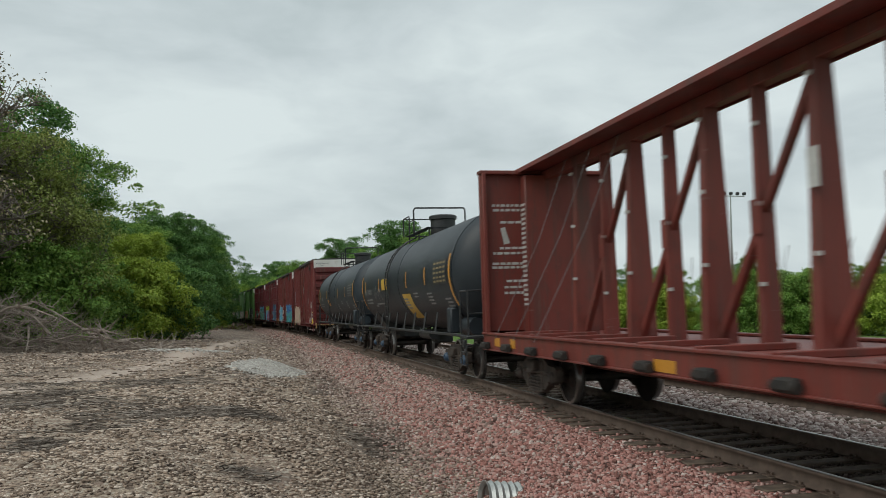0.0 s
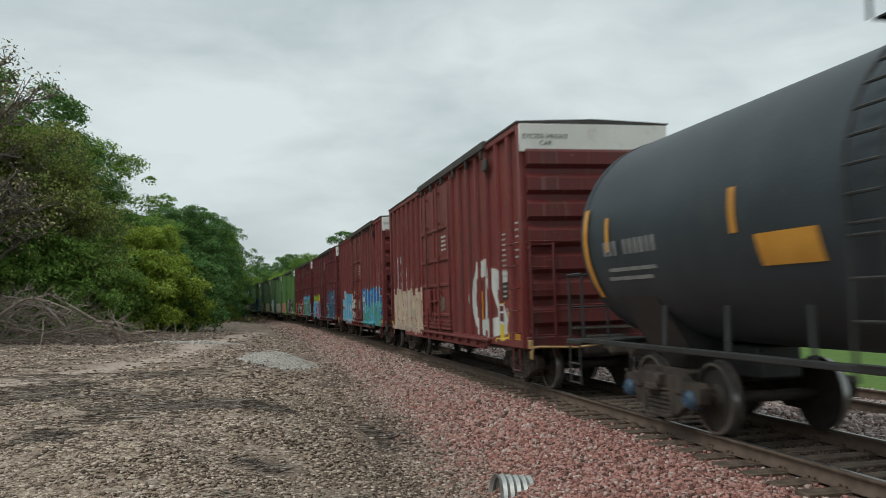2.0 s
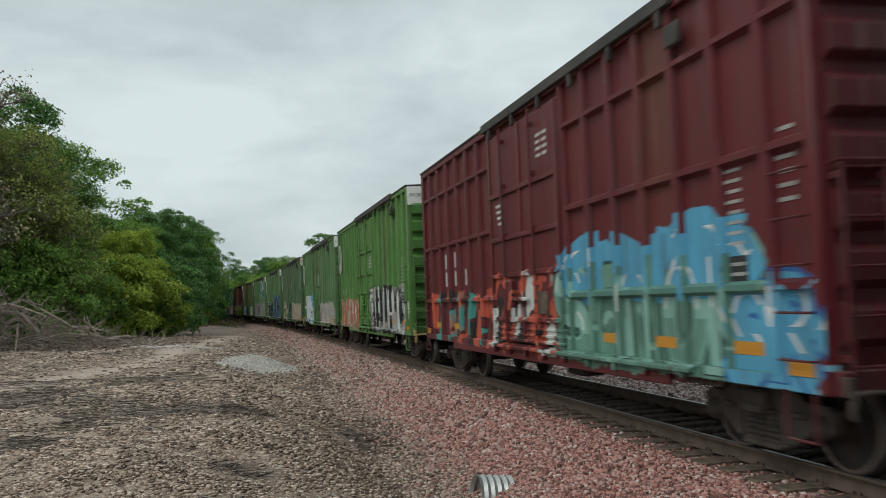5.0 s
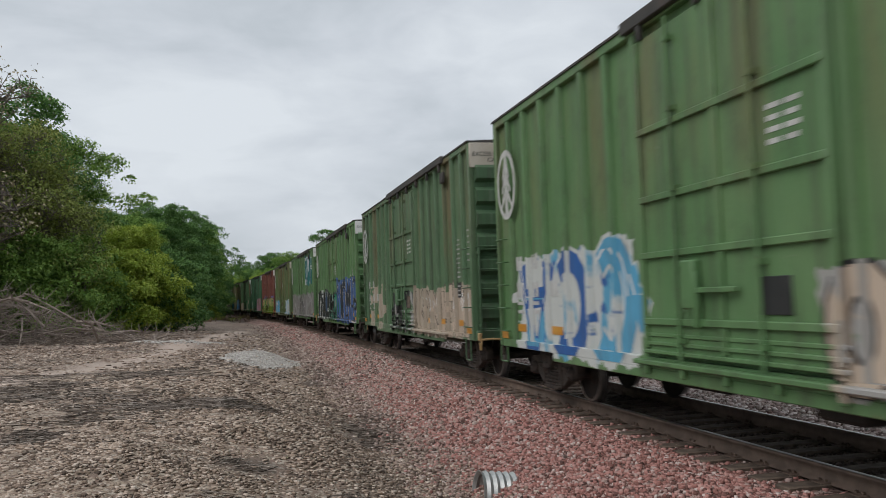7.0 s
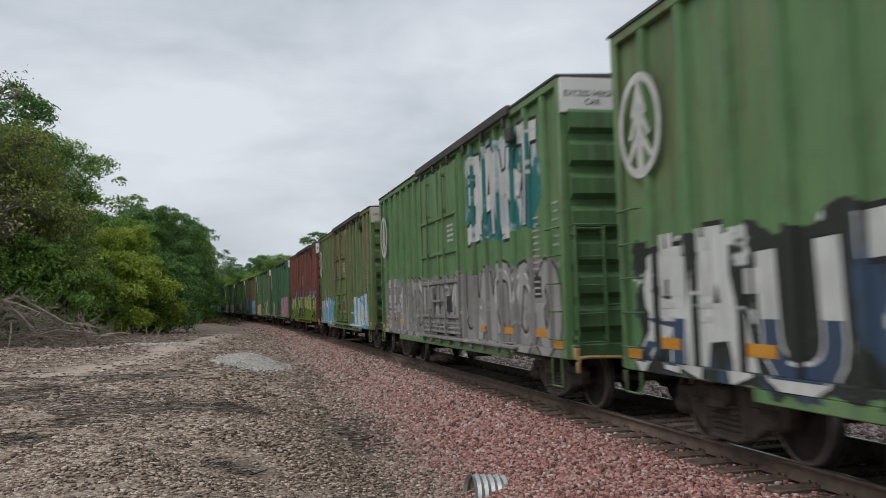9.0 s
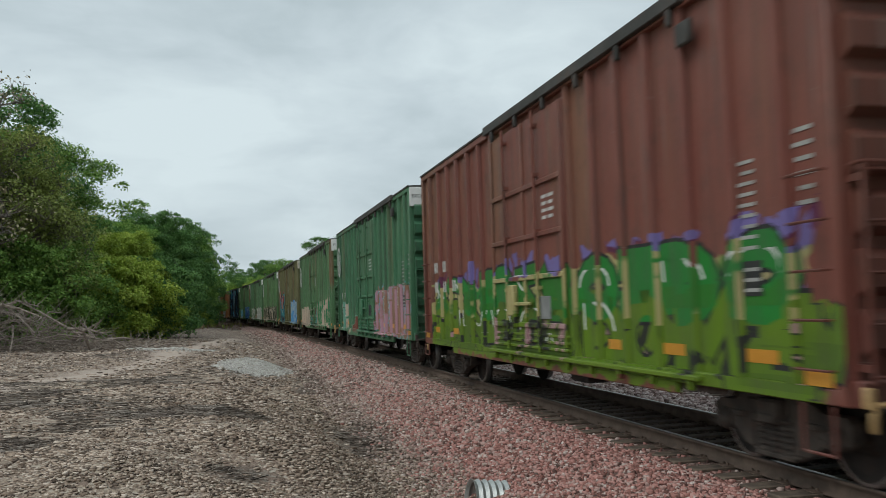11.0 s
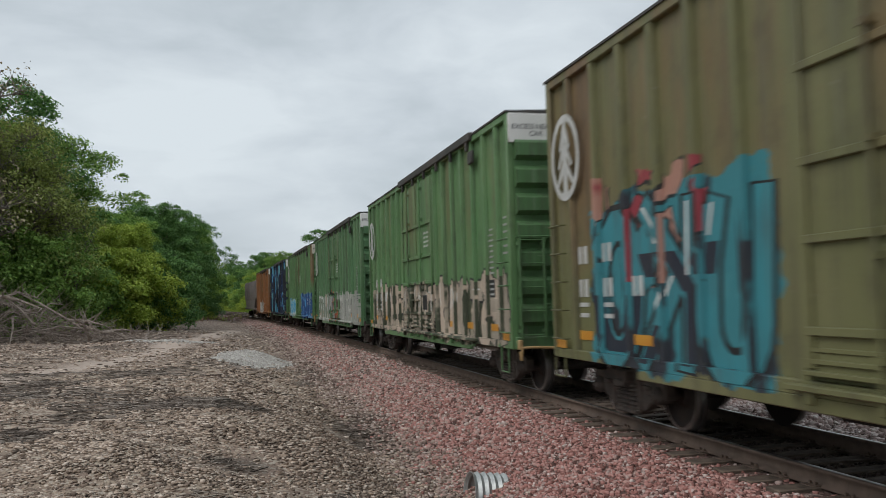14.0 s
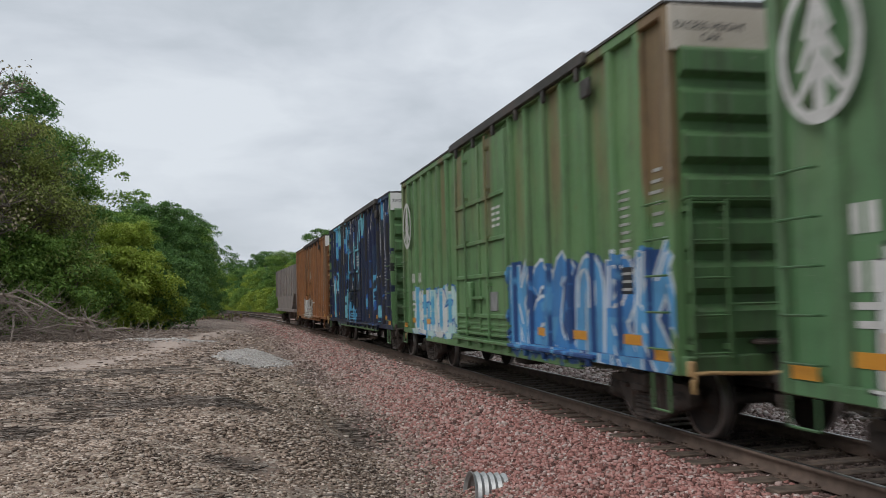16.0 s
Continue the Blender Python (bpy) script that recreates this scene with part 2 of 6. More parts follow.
# ---- mesh helpers ----
class Shape:
    """Collects boxes, tubes and prisms into one mesh."""

    def __init__(self):
        self.v, self.f, self.soft = [], [], []

    def add(self, verts, faces, soft=False):
        k = len(self.v)
        self.v += [tuple(p) for p in verts]
        self.f += [tuple(k + i for i in f) for f in faces]
        self.soft += [soft] * len(faces)
        return self

    def box(self, x0, x1, y0, y1, z0, z1, c=0.0):
        """A box; with c, its edges are chamfered by c."""
        c = min(c, 0.49 * min(x1 - x0, y1 - y0, z1 - z0))
        if c <= 0:
            p = [(x, y, z) for x in (x0, x1) for y in (y0, y1) for z in (z0, z1)]
            return self.add(p, [(0, 1, 3, 2), (4, 6, 7, 5), (0, 4, 5, 1), (2, 3, 7, 6), (0, 2, 6, 4), (1, 5, 7, 3)])
        bm = bmesh.new()
        bmesh.ops.create_cube(bm, size=1)
        for q in bm.verts:
            q.co = Vector((x0 if q.co.x < 0 else x1, y0 if q.co.y < 0 else y1, z0 if q.co.z < 0 else z1))
        bmesh.ops.bevel(bm, geom=bm.edges[:], offset=c, segments=1, affect="EDGES")
        self.take(bm)
        return self

    def take(self, bm):
        bm.verts.index_update()
        self.add([q.co for q in bm.verts], [[q.index for q in f.verts] for f in bm.faces])
        bm.free()

    def tube(self, a, b, r, n=10, r2=None, caps=True):
        a, b = Vector(a), Vector(b)
        d = (b - a).normalized()
        u = d.orthogonal().normalized()
        w = d.cross(u)
        r2 = r if r2 is None else r2
        p = []
        for c, q in ((a, r), (b, r2)):
            p += [c + (u * math.cos(i * math.tau / n) + w * math.sin(i * math.tau / n)) * q for i in range(n)]
        self.add(p, [(i, (i + 1) % n, n + (i + 1) % n, n + i) for i in range(n)], True)
        if caps:
            self.add(p, [tuple(range(n - 1, -1, -1)), tuple(range(n, 2 * n))])
        return self

    def pipe(self, pts, r, n=6):
        for a, b in zip(pts, pts[1:]):
            self.tube(a, b, r, n)
        return self

    def prism(self, outline, axis, lo, hi):
        """A flat outline (pairs) pushed along an axis from lo to hi."""
        def at(p, d):
            return {"x": (d, p[0], p[1]), "y": (p[0], d, p[1]), "z": (p[0], p[1], d)}[axis]
        n = len(outline)
        v = [at(p, lo) for p in outline] + [at(p, hi) for p in outline]
        return self.add(v, [tuple(range(n - 1, -1, -1)), tuple(range(n, 2 * n))] + [(i, (i + 1) % n, n + (i + 1) % n, n + i) for i in range(n)])

    def lathe(self, prof, axis="y", at=(0, 0, 0), n=32):
        """A profile of (along, radius) turned round an axis."""
        v, k = [], len(prof)
        for d, r in prof:
            for i in range(n):
                c, q = r * math.cos(i * math.tau / n), r * math.sin(i * math.tau / n)
                p = {"x": (d, c, q), "y": (c, d, q), "z": (c, q, d)}[axis]
                v.append((p[0] + at[0], p[1] + at[1], p[2] + at[2]))
        f = [(j * n + i, j * n + (i + 1) % n, (j + 1) * n + (i + 1) % n, (j + 1) * n + i) for j in range(k - 1) for i in range(n)]
        return self.add(v, f, True)

    def mesh(self, name, angle=40):
        me = bpy.data.meshes.new(name)
        me.from_pydata(self.v, [], self.f)
        me.polygons.foreach_set("use_smooth", self.soft)
        bm = bmesh.new()
        bm.from_mesh(me)
        bmesh.ops.remove_doubles(bm, verts=bm.verts, dist=1e-5)
        bmesh.ops.recalc_face_normals(bm, faces=bm.faces)
        bm.to_mesh(me)
        bm.free()
        me.set_sharp_from_angle(angle=radians(angle))
        return me


def part(name, shape, material, parent=None, label="", at=None):
    """Links a Shape or mesh as one object, with its own material, under a thing or part."""
    me = shape.mesh(name) if isinstance(shape, Shape) else shape
    if not me.materials:
        me.materials.append(material)
    ob = new(name, me)
    ob.material_slots[0].link = "OBJECT"
    ob.material_slots[0].material = material
    ob.parent = parent
    if at is not None:
        ob.matrix_basis = at
    if label:
        ob["label"] = label
    return ob


def mesh_np(name, verts, faces, material, smooth=False):
    """A mesh from arrays: faces all with the same number of corners."""
    me = bpy.data.meshes.new(name)
    k = faces.shape[1]
    me.vertices.add(len(verts))
    me.vertices.foreach_set("co", np.ascontiguousarray(verts, np.float32).ravel())
    me.loops.add(faces.size)
    me.loops.foreach_set("vertex_index", np.ascontiguousarray(faces, np.int32).ravel())
    me.polygons.add(len(faces))
    me.polygons.foreach_set("loop_start", np.arange(0, faces.size, k, dtype=np.int32))
    me.update(calc_edges=True)
    if smooth:
        me.polygons.foreach_set("use_smooth", np.ones(len(faces), bool))
    me.materials.append(material)
    return me


def thing(name, label, category, group=""):
    return tagged(new(name), label, category, group)


RNG = np.random.default_rng(7)


def fbm(x, y, size, seed=0, octaves=3):
    """Smooth value noise on arrays, about -1 to 1."""
    total, amp = np.zeros_like(x, float), 1.0
    for o in range(octaves):
        r = np.random.default_rng(seed * 31 + o)
        g = r.uniform(-1, 1, (256, 256))
        u, w = x / size * 2 ** o, y / size * 2 ** o
        i, j = np.floor(u).astype(int), np.floor(w).astype(int)
        a, b = u - i, w - j
        a, b = a * a * (3 - 2 * a), b * b * (3 - 2 * b)
        q = lambda di, dj: g[(i + di) % 256, (j + dj) % 256]
        total += amp * ((q(0, 0) * (1 - a) + q(1, 0) * a) * (1 - b) + (q(0, 1) * (1 - a) + q(1, 1) * a) * b)
        amp *= 0.5
    return total / 1.75


# ---- ground ----
def along(x, y):
    """s and l of points near the line."""
    s = np.empty(x.shape)
    l = np.empty(x.shape)
    k = slice(None, None, 6)
    cx, cy, cs, ca = _cx[k], _cy[k], _S[k], _A[k]
    for c in range(0, x.size, 20000):
        px, py = x[c:c + 20000], y[c:c + 20000]
        i = np.argmin((px[:, None] - cx) ** 2 + (py[:, None] - cy) ** 2, 1)
        dx, dy = px - cx[i], py - cy[i]
        s[c:c + 20000] = cs[i] - dx * np.sin(ca[i]) + dy * np.cos(ca[i])
        l[c:c + 20000] = -dx * np.cos(ca[i]) - dy * np.sin(ca[i])
    return s, l


DRIFTS = [(-7.6, 17.0, 1.0, 1.2), (-8.0, 22.5, 1.8, 0.9), (-5.6, 20.4, 1.3, 0.7), (-4.0, 18.2, 1.0, 0.6), (-5.1, 11.1, 0.35, 0.3), (-3.3, 13.3, 1.1, 0.6), (-2.0, 9.9, 0.5, 0.35), (-0.4, 9.3, 0.7, 0.5), (-1.2, 16.5, 0.45, 3.0), (-3.6, 29.0, 0.4, 5.0)]


def drift(x, y):
    return sum(np.exp(-((x - a) / b) ** 2 - ((y - c) / d) ** 2) for a, c, b, d in DRIFTS)


MOUNDS = [(-4.8, 15.6, 4.2, 0.40), (-2.2, 12.2, 1.9, 0.20), (-5.2, 9.6, 1.5, -0.16), (-3.4, 9.2, 1.1, 0.16), (-7.2, 12.2, 1.8, 0.18), (-1.6, 11.2, 1.4, 0.16), (-4.6, 10.0, 1.3, 0.14), (-6.5, 33.0, 2.2, 0.22), (-11.5, 36.0, 2.6, 0.25), (-0.9, 9.0, 0.7, 0.10), (-8.5, 22, 2.5, 0.12)]


def height(x, y):
    s, l = along(x, y)
    near = np.clip(1 - (s - 18) / 40, 0, 1)
    ditch = -0.52 - 0.33 * near
    z = np.select(
        [l < -12, l < -8.4, l < -6.4, l < 1.9, l < 3.35, l < 4.1, l < 6.6],
        [-0.95 + 0 * l, np.interp(l, [-12, -8.4], [-0.95, -0.9]), np.interp(l, [-8.4, -6.4], [-0.9, -0.25]), -0.2 - 0.0 * l,
         -0.2 + (l - 1.9) / 1.45 * (ditch + 0.2), ditch, ditch + (l - 4.1) / 2.5 * (-0.22 - ditch)], -0.22)
    z = z - np.where((l > -1.9) & (l < 3.3), np.clip(l, -1.9, 1.9) * math.sin(radians(CANT)), 0) * np.clip((3.3 - l) / 1.4, 0, 1)
    rough = np.clip((l - 2.0) / 1.5, 0, 1) + np.clip((-l - 8) / 4, 0, 1)
    z = z + rough * (0.10 * fbm(x, y, 2.3, 1) + 0.085 * fbm(x, y, 0.8, 2) + 0.06 * fbm(x, y, 9, 4))
    for mx, my, r, hgt in MOUNDS:
        z = z + hgt * np.exp(-((x - mx) ** 2 + (y - my) ** 2) / (2 * (r * 0.6) ** 2)) * np.clip((l - 4.2), 0, 1)
    return z


def ground_material():
    n = Net("ground")
    o = n.obj()
    bal, gra, pale, chip = n.attr("ballast"), n.attr("grass"), n.attr("pale"), n.attr("chips")
    sand, twigs = n.attr("sand"), n.attr("drift")
    bed = n.attr("bed")
    coarse, mid, fine = n.noise(o, 0.5, 5), n.noise(o, 2.4, 5, 0.65), n.noise(o, 16, 5, 0.7)
    dirt = n.mix(n.step(coarse, 0.35, 0.65), (0.15, 0.107, 0.085), (0.26, 0.19, 0.152))
    dirt = n.mix(n.m("MULTIPLY", n.step(mid, 0.5, 0.72), 0.6), dirt, (0.15, 0.115, 0.095))
    stones = n.voronoi(o, 24, "F1", "Color")
    sv = n.xyz(stones)
    dirt = n.mix(n.m("MULTIPLY", n.m("GREATER_THAN", sv[0], 0.72), 0.75), dirt, (0.42, 0.37, 0.31))
    dirt = n.mix(n.m("MULTIPLY", n.m("LESS_THAN", sv[0], 0.2), 0.6), dirt, (0.07, 0.055, 0.045))
    dirt = n.mix(n.m("MULTIPLY", chip, n.step(fine, 0.42, 0.6)), dirt, (0.38, 0.31, 0.235))
    dirt = n.mix(n.step(n.m("MULTIPLY_ADD", mid, 0.7, sand), 0.75, 1.35), dirt, n.mix(fine, (0.36, 0.285, 0.238), (0.52, 0.435, 0.37)))
    palec = n.mix(fine, (0.30, 0.29, 0.27), (0.50, 0.49, 0.465))
    col = n.mix(n.m("MULTIPLY", pale, n.step(n.m("ADD", pale, mid), 0.65, 1.0)), dirt, palec)
    col = n.mix(n.m("MULTIPLY", n.step(n.m("MULTIPLY_ADD", fine, 0.4, twigs), 0.45, 0.9), 0.62), col, (0.10, 0.080, 0.066))
    b1 = n.voronoi(o, 19, "F1", "Color")
    bv = n.xyz(b1)
    bc = n.ramp(bv[1], [(0.0, (0.11, 0.064, 0.055)), (0.4, (0.29, 0.175, 0.15)), (0.75, (0.40, 0.265, 0.23)), (1.0, (0.50, 0.40, 0.36))])
    gap = n.voronoi(o, 19, "DISTANCE_TO_EDGE")
    bc = n.mix(n.step(gap, 0.10, 0.0), bc, (0.045, 0.034, 0.03))
    col = n.mix(n.step(n.m("MULTIPLY_ADD", mid, 0.5, bal), 0.6, 0.9), col, bc)
    # Bed between rails: oil stain, plus the train's shade put into the colour.
    col = n.mix(n.m("MULTIPLY", bed, 0.8), col, (0.050, 0.040, 0.033))
    gcol = n.mix(n.step(mid, 0.3, 0.7), (0.088, 0.170, 0.034), (0.140, 0.225, 0.054))
    gcol = n.mix(n.m("MULTIPLY", fine, 0.5), gcol, (0.05, 0.09, 0.02))
    col = n.mix(n.step(n.m("MULTIPLY_ADD", coarse, 0.5, gra), 0.6, 0.85), col, gcol)
    hgt = n.m("ADD", n.m("MULTIPLY", fine, 0.6), n.m("MULTIPLY", gap, 0.8))
    return n.done(col, 0.95, 0.0, hgt, 0.03, 0.2)


def ground():
    u = np.linspace(-1, 1, 331)
    gx = np.sign(u) * (np.abs(u) * 22 + 2600 * np.abs(u) ** 7) - 2.0
    w = np.linspace(0, 1, 431)
    gy = -30 + w * 130 + 3200 * w ** 9
    gy = np.concatenate([[-900, -300, -90], gy])
    X, Y = np.meshgrid(gx, gy, indexing="ij")
    x, y = X.ravel(), Y.ravel()
    z = height(x, y)
    far = np.hypot(x, y)
    z = np.where(far > 600, -0.6, z)
    a, b = X.shape
    idx = np.arange(a * b).reshape(a, b)
    f = np.stack([idx[:-1, :-1], idx[1:, :-1], idx[1:, 1:], idx[:-1, 1:]], -1).reshape(-1, 4)
    me = mesh_np("ground", np.stack([x, y, z], 1), f, ground_material(), True)
    s, l = along(x, y)
    bal = np.clip((3.7 + 0.35 * fbm(x, y, 1.3, 41) - l) / 1.1, 0, 1) * np.clip((l + 9.0) / 0.6, 0, 1)
    right = np.clip((-l - 9.0) / 1.5, 0, 1)
    left = np.clip((l - 24 - 3 * fbm(x, y, 6, 9)) / 4, 0, 1)
    pale = 0.9 * np.exp(-(((x + 6.1) / 1.2) ** 2 + ((y - 31) / 4.0) ** 2)) + 0.4 * np.exp(-(((x + 11.0) / 2.0) ** 2 + ((y - 38) / 3) ** 2))
    sand = np.exp(-((x - np.interp(y, [12, 20, 30, 40, 60], [-10.4, -10.0, -9.5, -11.0, -13.6])) / (1.0 + 0.25 * fbm(x, y, 2.0, 17))) ** 2) * np.clip((70 - y) / 10, 0, 1) * np.clip((y - 13) / 4, 0, 1)
    sand = np.maximum(sand, 0.8 * np.exp(-((x + 5.2 + 0.16 * (y - 26)) / 0.7) ** 2) * np.clip((44 - y) / 8, 0, 1) * np.clip((y - 23) / 4, 0, 1))
    chips = np.clip((l - 3.4) / 1.0, 0, 1) * np.clip((34 - y) / 12, 0, 1) * np.clip(0.75 + 0.6 * fbm(x, y, 2.6, 5) - 0.8 * drift(x, y) - 0.7 * sand, 0, 1)
    for nm, val in (("ballast", bal), ("sand", sand), ("bed", np.clip((1.0 - np.abs(l)) / 0.3, 0, 1)), ("drift", np.clip(drift(x, y) + 0.35 * fbm(x, y, 0.8, 51), 0, 1)), ("grass", np.maximum(right, left)), ("pale", np.clip(pale, 0, 1)), ("chips", chips)):
        me.attributes.new(nm, "FLOAT", "POINT").data.foreach_set("value", val.astype(np.float32))
    return tagged(new("ground", me), "grey-brown dirt, pink ballast shoulder and mown grass", "ground", kind="structure")


ground()

# ---- materials ----
STEEL = worn("rail_steel", (0.30, 0.29, 0.28), (0.42, 0.40, 0.39), 0.28, 0.9, 6)
RAIL = worn("rail_rust", (0.10, 0.068, 0.050), (0.155, 0.105, 0.078), 0.75, 0.0, 5)
TIE = worn("tie_wood", (0.085, 0.062, 0.046), (0.17, 0.125, 0.092), 0.9, 0.0, 7, grain=60)
TRUCK = worn("truck_iron", (0.034, 0.027, 0.023), (0.082, 0.064, 0.052), 0.85, 0.0, 4, 0.4)
WHEEL = worn("wheel_iron", (0.020, 0.0165, 0.0145), (0.042, 0.032, 0.027), 0.75, 0.1, 5, 0.4)
TREAD = worn("wheel_tread", (0.35, 0.34, 0.33), (0.42, 0.41, 0.4), 0.3, 0.9, 5)
UNDER = worn("underframe_black", (0.014, 0.013, 0.012), (0.032, 0.027, 0.023), 0.8, 0.0, 3, 0.3)
TANK = worn("tank_grey", (0.014, 0.021, 0.028), (0.024, 0.034, 0.044), 0.48, 0.0, 0.8, 0.15, (0.045, 0.050, 0.053), 25, 0.4)
TANK2 = worn("tank_dusty_grey", (0.024, 0.035, 0.046), (0.036, 0.050, 0.064), 0.5, 0.0, 0.7, 0.25, (0.080, 0.080, 0.077), 25, 0.4)
BLACK = worn("black_paint", (0.018, 0.02, 0.022), (0.032, 0.034, 0.036), 0.5, 0.0, 3)
ORANGE = worn("reflector_orange", (0.62, 0.27, 0.03), (0.70, 0.34, 0.05), 0.4, 0.0, 3)
YELLOW = worn("placard_yellow", (0.62, 0.36, 0.03), (0.66, 0.42, 0.06), 0.5, 0.0, 3)
TAN = worn("lever_tan", (0.42, 0.27, 0.11), (0.50, 0.33, 0.15), 0.6, 0.0, 5, 0.4)
WHITE = worn("stencil_white", (0.52, 0.52, 0.50), (0.66, 0.66, 0.64), 0.6, 0.0, 4)
DATAW = worn("data_white", (0.34, 0.34, 0.32), (0.46, 0.46, 0.44), 0.6, 0.0, 4)
DATATAN = worn("data_tan", (0.26, 0.20, 0.10), (0.34, 0.27, 0.14), 0.6, 0.0, 4)
GREYW = worn("stencil_grey", (0.22, 0.225, 0.225), (0.31, 0.315, 0.315), 0.6, 0.0, 4)
ENDWHITE = worn("end_white", (0.76, 0.75, 0.72), (0.84, 0.83, 0.81), 0.6, 0.0, 1.2, 0.25, (0.42, 0.33, 0.25))
ENDBUFF = worn("end_buff", (0.52, 0.46, 0.38), (0.64, 0.59, 0.51), 0.65, 0.0, 1.2, 0.5, (0.40, 0.27, 0.17))
GALV = worn("galvanised", (0.42, 0.44, 0.43), (0.55, 0.57, 0.56), 0.45, 0.5, 6, 0.15)
ROOF = worn("roof_grime", (0.034, 0.032, 0.029), (0.070, 0.065, 0.060), 0.7, 0.0, 1.5, 0.3)
BLUECAP = worn("bearing_blue", (0.035, 0.08, 0.14), (0.05, 0.10, 0.17), 0.5, 0.0, 5)


# ---- track ----
def railway(name, offset, label, pieces):
    top = thing(name, label, "railway track")
    top["kind"] = "structure"
    prof = [(-0.075, -0.172), (0.075, -0.172), (0.075, -0.160), (0.02, -0.135), (0.012, -0.05), (0.036, -0.035), (0.037, -0.006), (0.028, 0.0), (-0.028, 0.0), (-0.037, -0.006), (-0.036, -0.035), (-0.012, -0.05), (-0.02, -0.135), (-0.075, -0.160)]
    ss = np.concatenate([np.arange(-80, 60, 2.0), np.arange(60, 700, 5.0)])
    c = radians(CANT if offset == 0 else 0)
    for side in (0.752, -0.752):
        for nm, pick, mat in (("rail", list(range(14)), RAIL), ("rail_head", [6, 7, 8, 9], STEEL)):
            pts = [prof[i] for i in pick]
            if nm == "rail_head":
                pts = [(0.030, -0.002), (0.024, 0.0025), (-0.024, 0.0025), (-0.030, -0.002)]
            rows = [beside(ss, offset + side - p[0], p[1] - (side - p[0]) * math.sin(c)) for p in pts]
            v = np.stack(rows, 1).reshape(-1, 3)
            k, m = len(pts), len(ss)
            i = np.arange(m - 1)[:, None] * k
            j = np.arange(k)[None, :]
            f = np.stack([i + j, i + (j + 1) % k, i + k + (j + 1) % k, i + k + j], -1).reshape(-1, 4)
            ob = new(nm, mesh_np(nm, v, f, mat, False))
            ob.parent = top
    tie = Shape().box(-1.3, 1.3, -0.115, 0.115, -0.36, -0.176, 0.012).mesh("tie")
    plate = Shape().box(-0.93, -0.59, -0.10, 0.10, -0.178, -0.166, 0.004).box(0.59, 0.93, -0.10, 0.10, -0.178, -0.166, 0.004)
    for q in (-0.85, -0.66, 0.66, 0.85):
        plate.box(q - 0.012, q + 0.012, -0.06, -0.03, -0.17, -0.140).box(q - 0.012, q + 0.012, 0.03, 0.06, -0.17, -0.140)
    plate = plate.mesh("tie_plate")
    n = 0
    rest, rf = [], []
    base = np.array([q.co for q in tie.vertices])
    tris = [list(p.vertices) for p in tie.polygons if len(p.vertices) == 4]
    for s in np.arange(-16, 330, 0.52):
        x, y, a = line(s)
        p = beside(np.array(s), np.array(offset + RNG.uniform(-0.05, 0.05)))
        m = pose(p[0], p[1], RNG.uniform(0.004, 0.020), 0, -CANT if offset == 0 else 0, math.degrees(a) + RNG.uniform(-1.2, 1.2))
        if n < pieces:
            t = part("tie", tie, TIE, top, at=m)
            if s < 60 and offset == 0:
                part("tie_plate", plate, RAIL, t)
            n += 1
        else:
            k = len(rest) * len(base)
            rest.append(np.array([m @ Vector(q) for q in base]))
            rf += [[k + i for i in f] for f in tris]
    if rest:
        ob = new("ties_far", mesh_np("ties_far", np.concatenate(rest), np.array(rf), TIE))
        ob.parent = top
        ob["kind"] = "stuff"
    return top


railway("railway_track", 0.0, "rusty steel rails on weathered wooden ties in pink ballast", 290)
railway("railway_track", -4.35, "empty second track of rusty rails beside grass", 120)


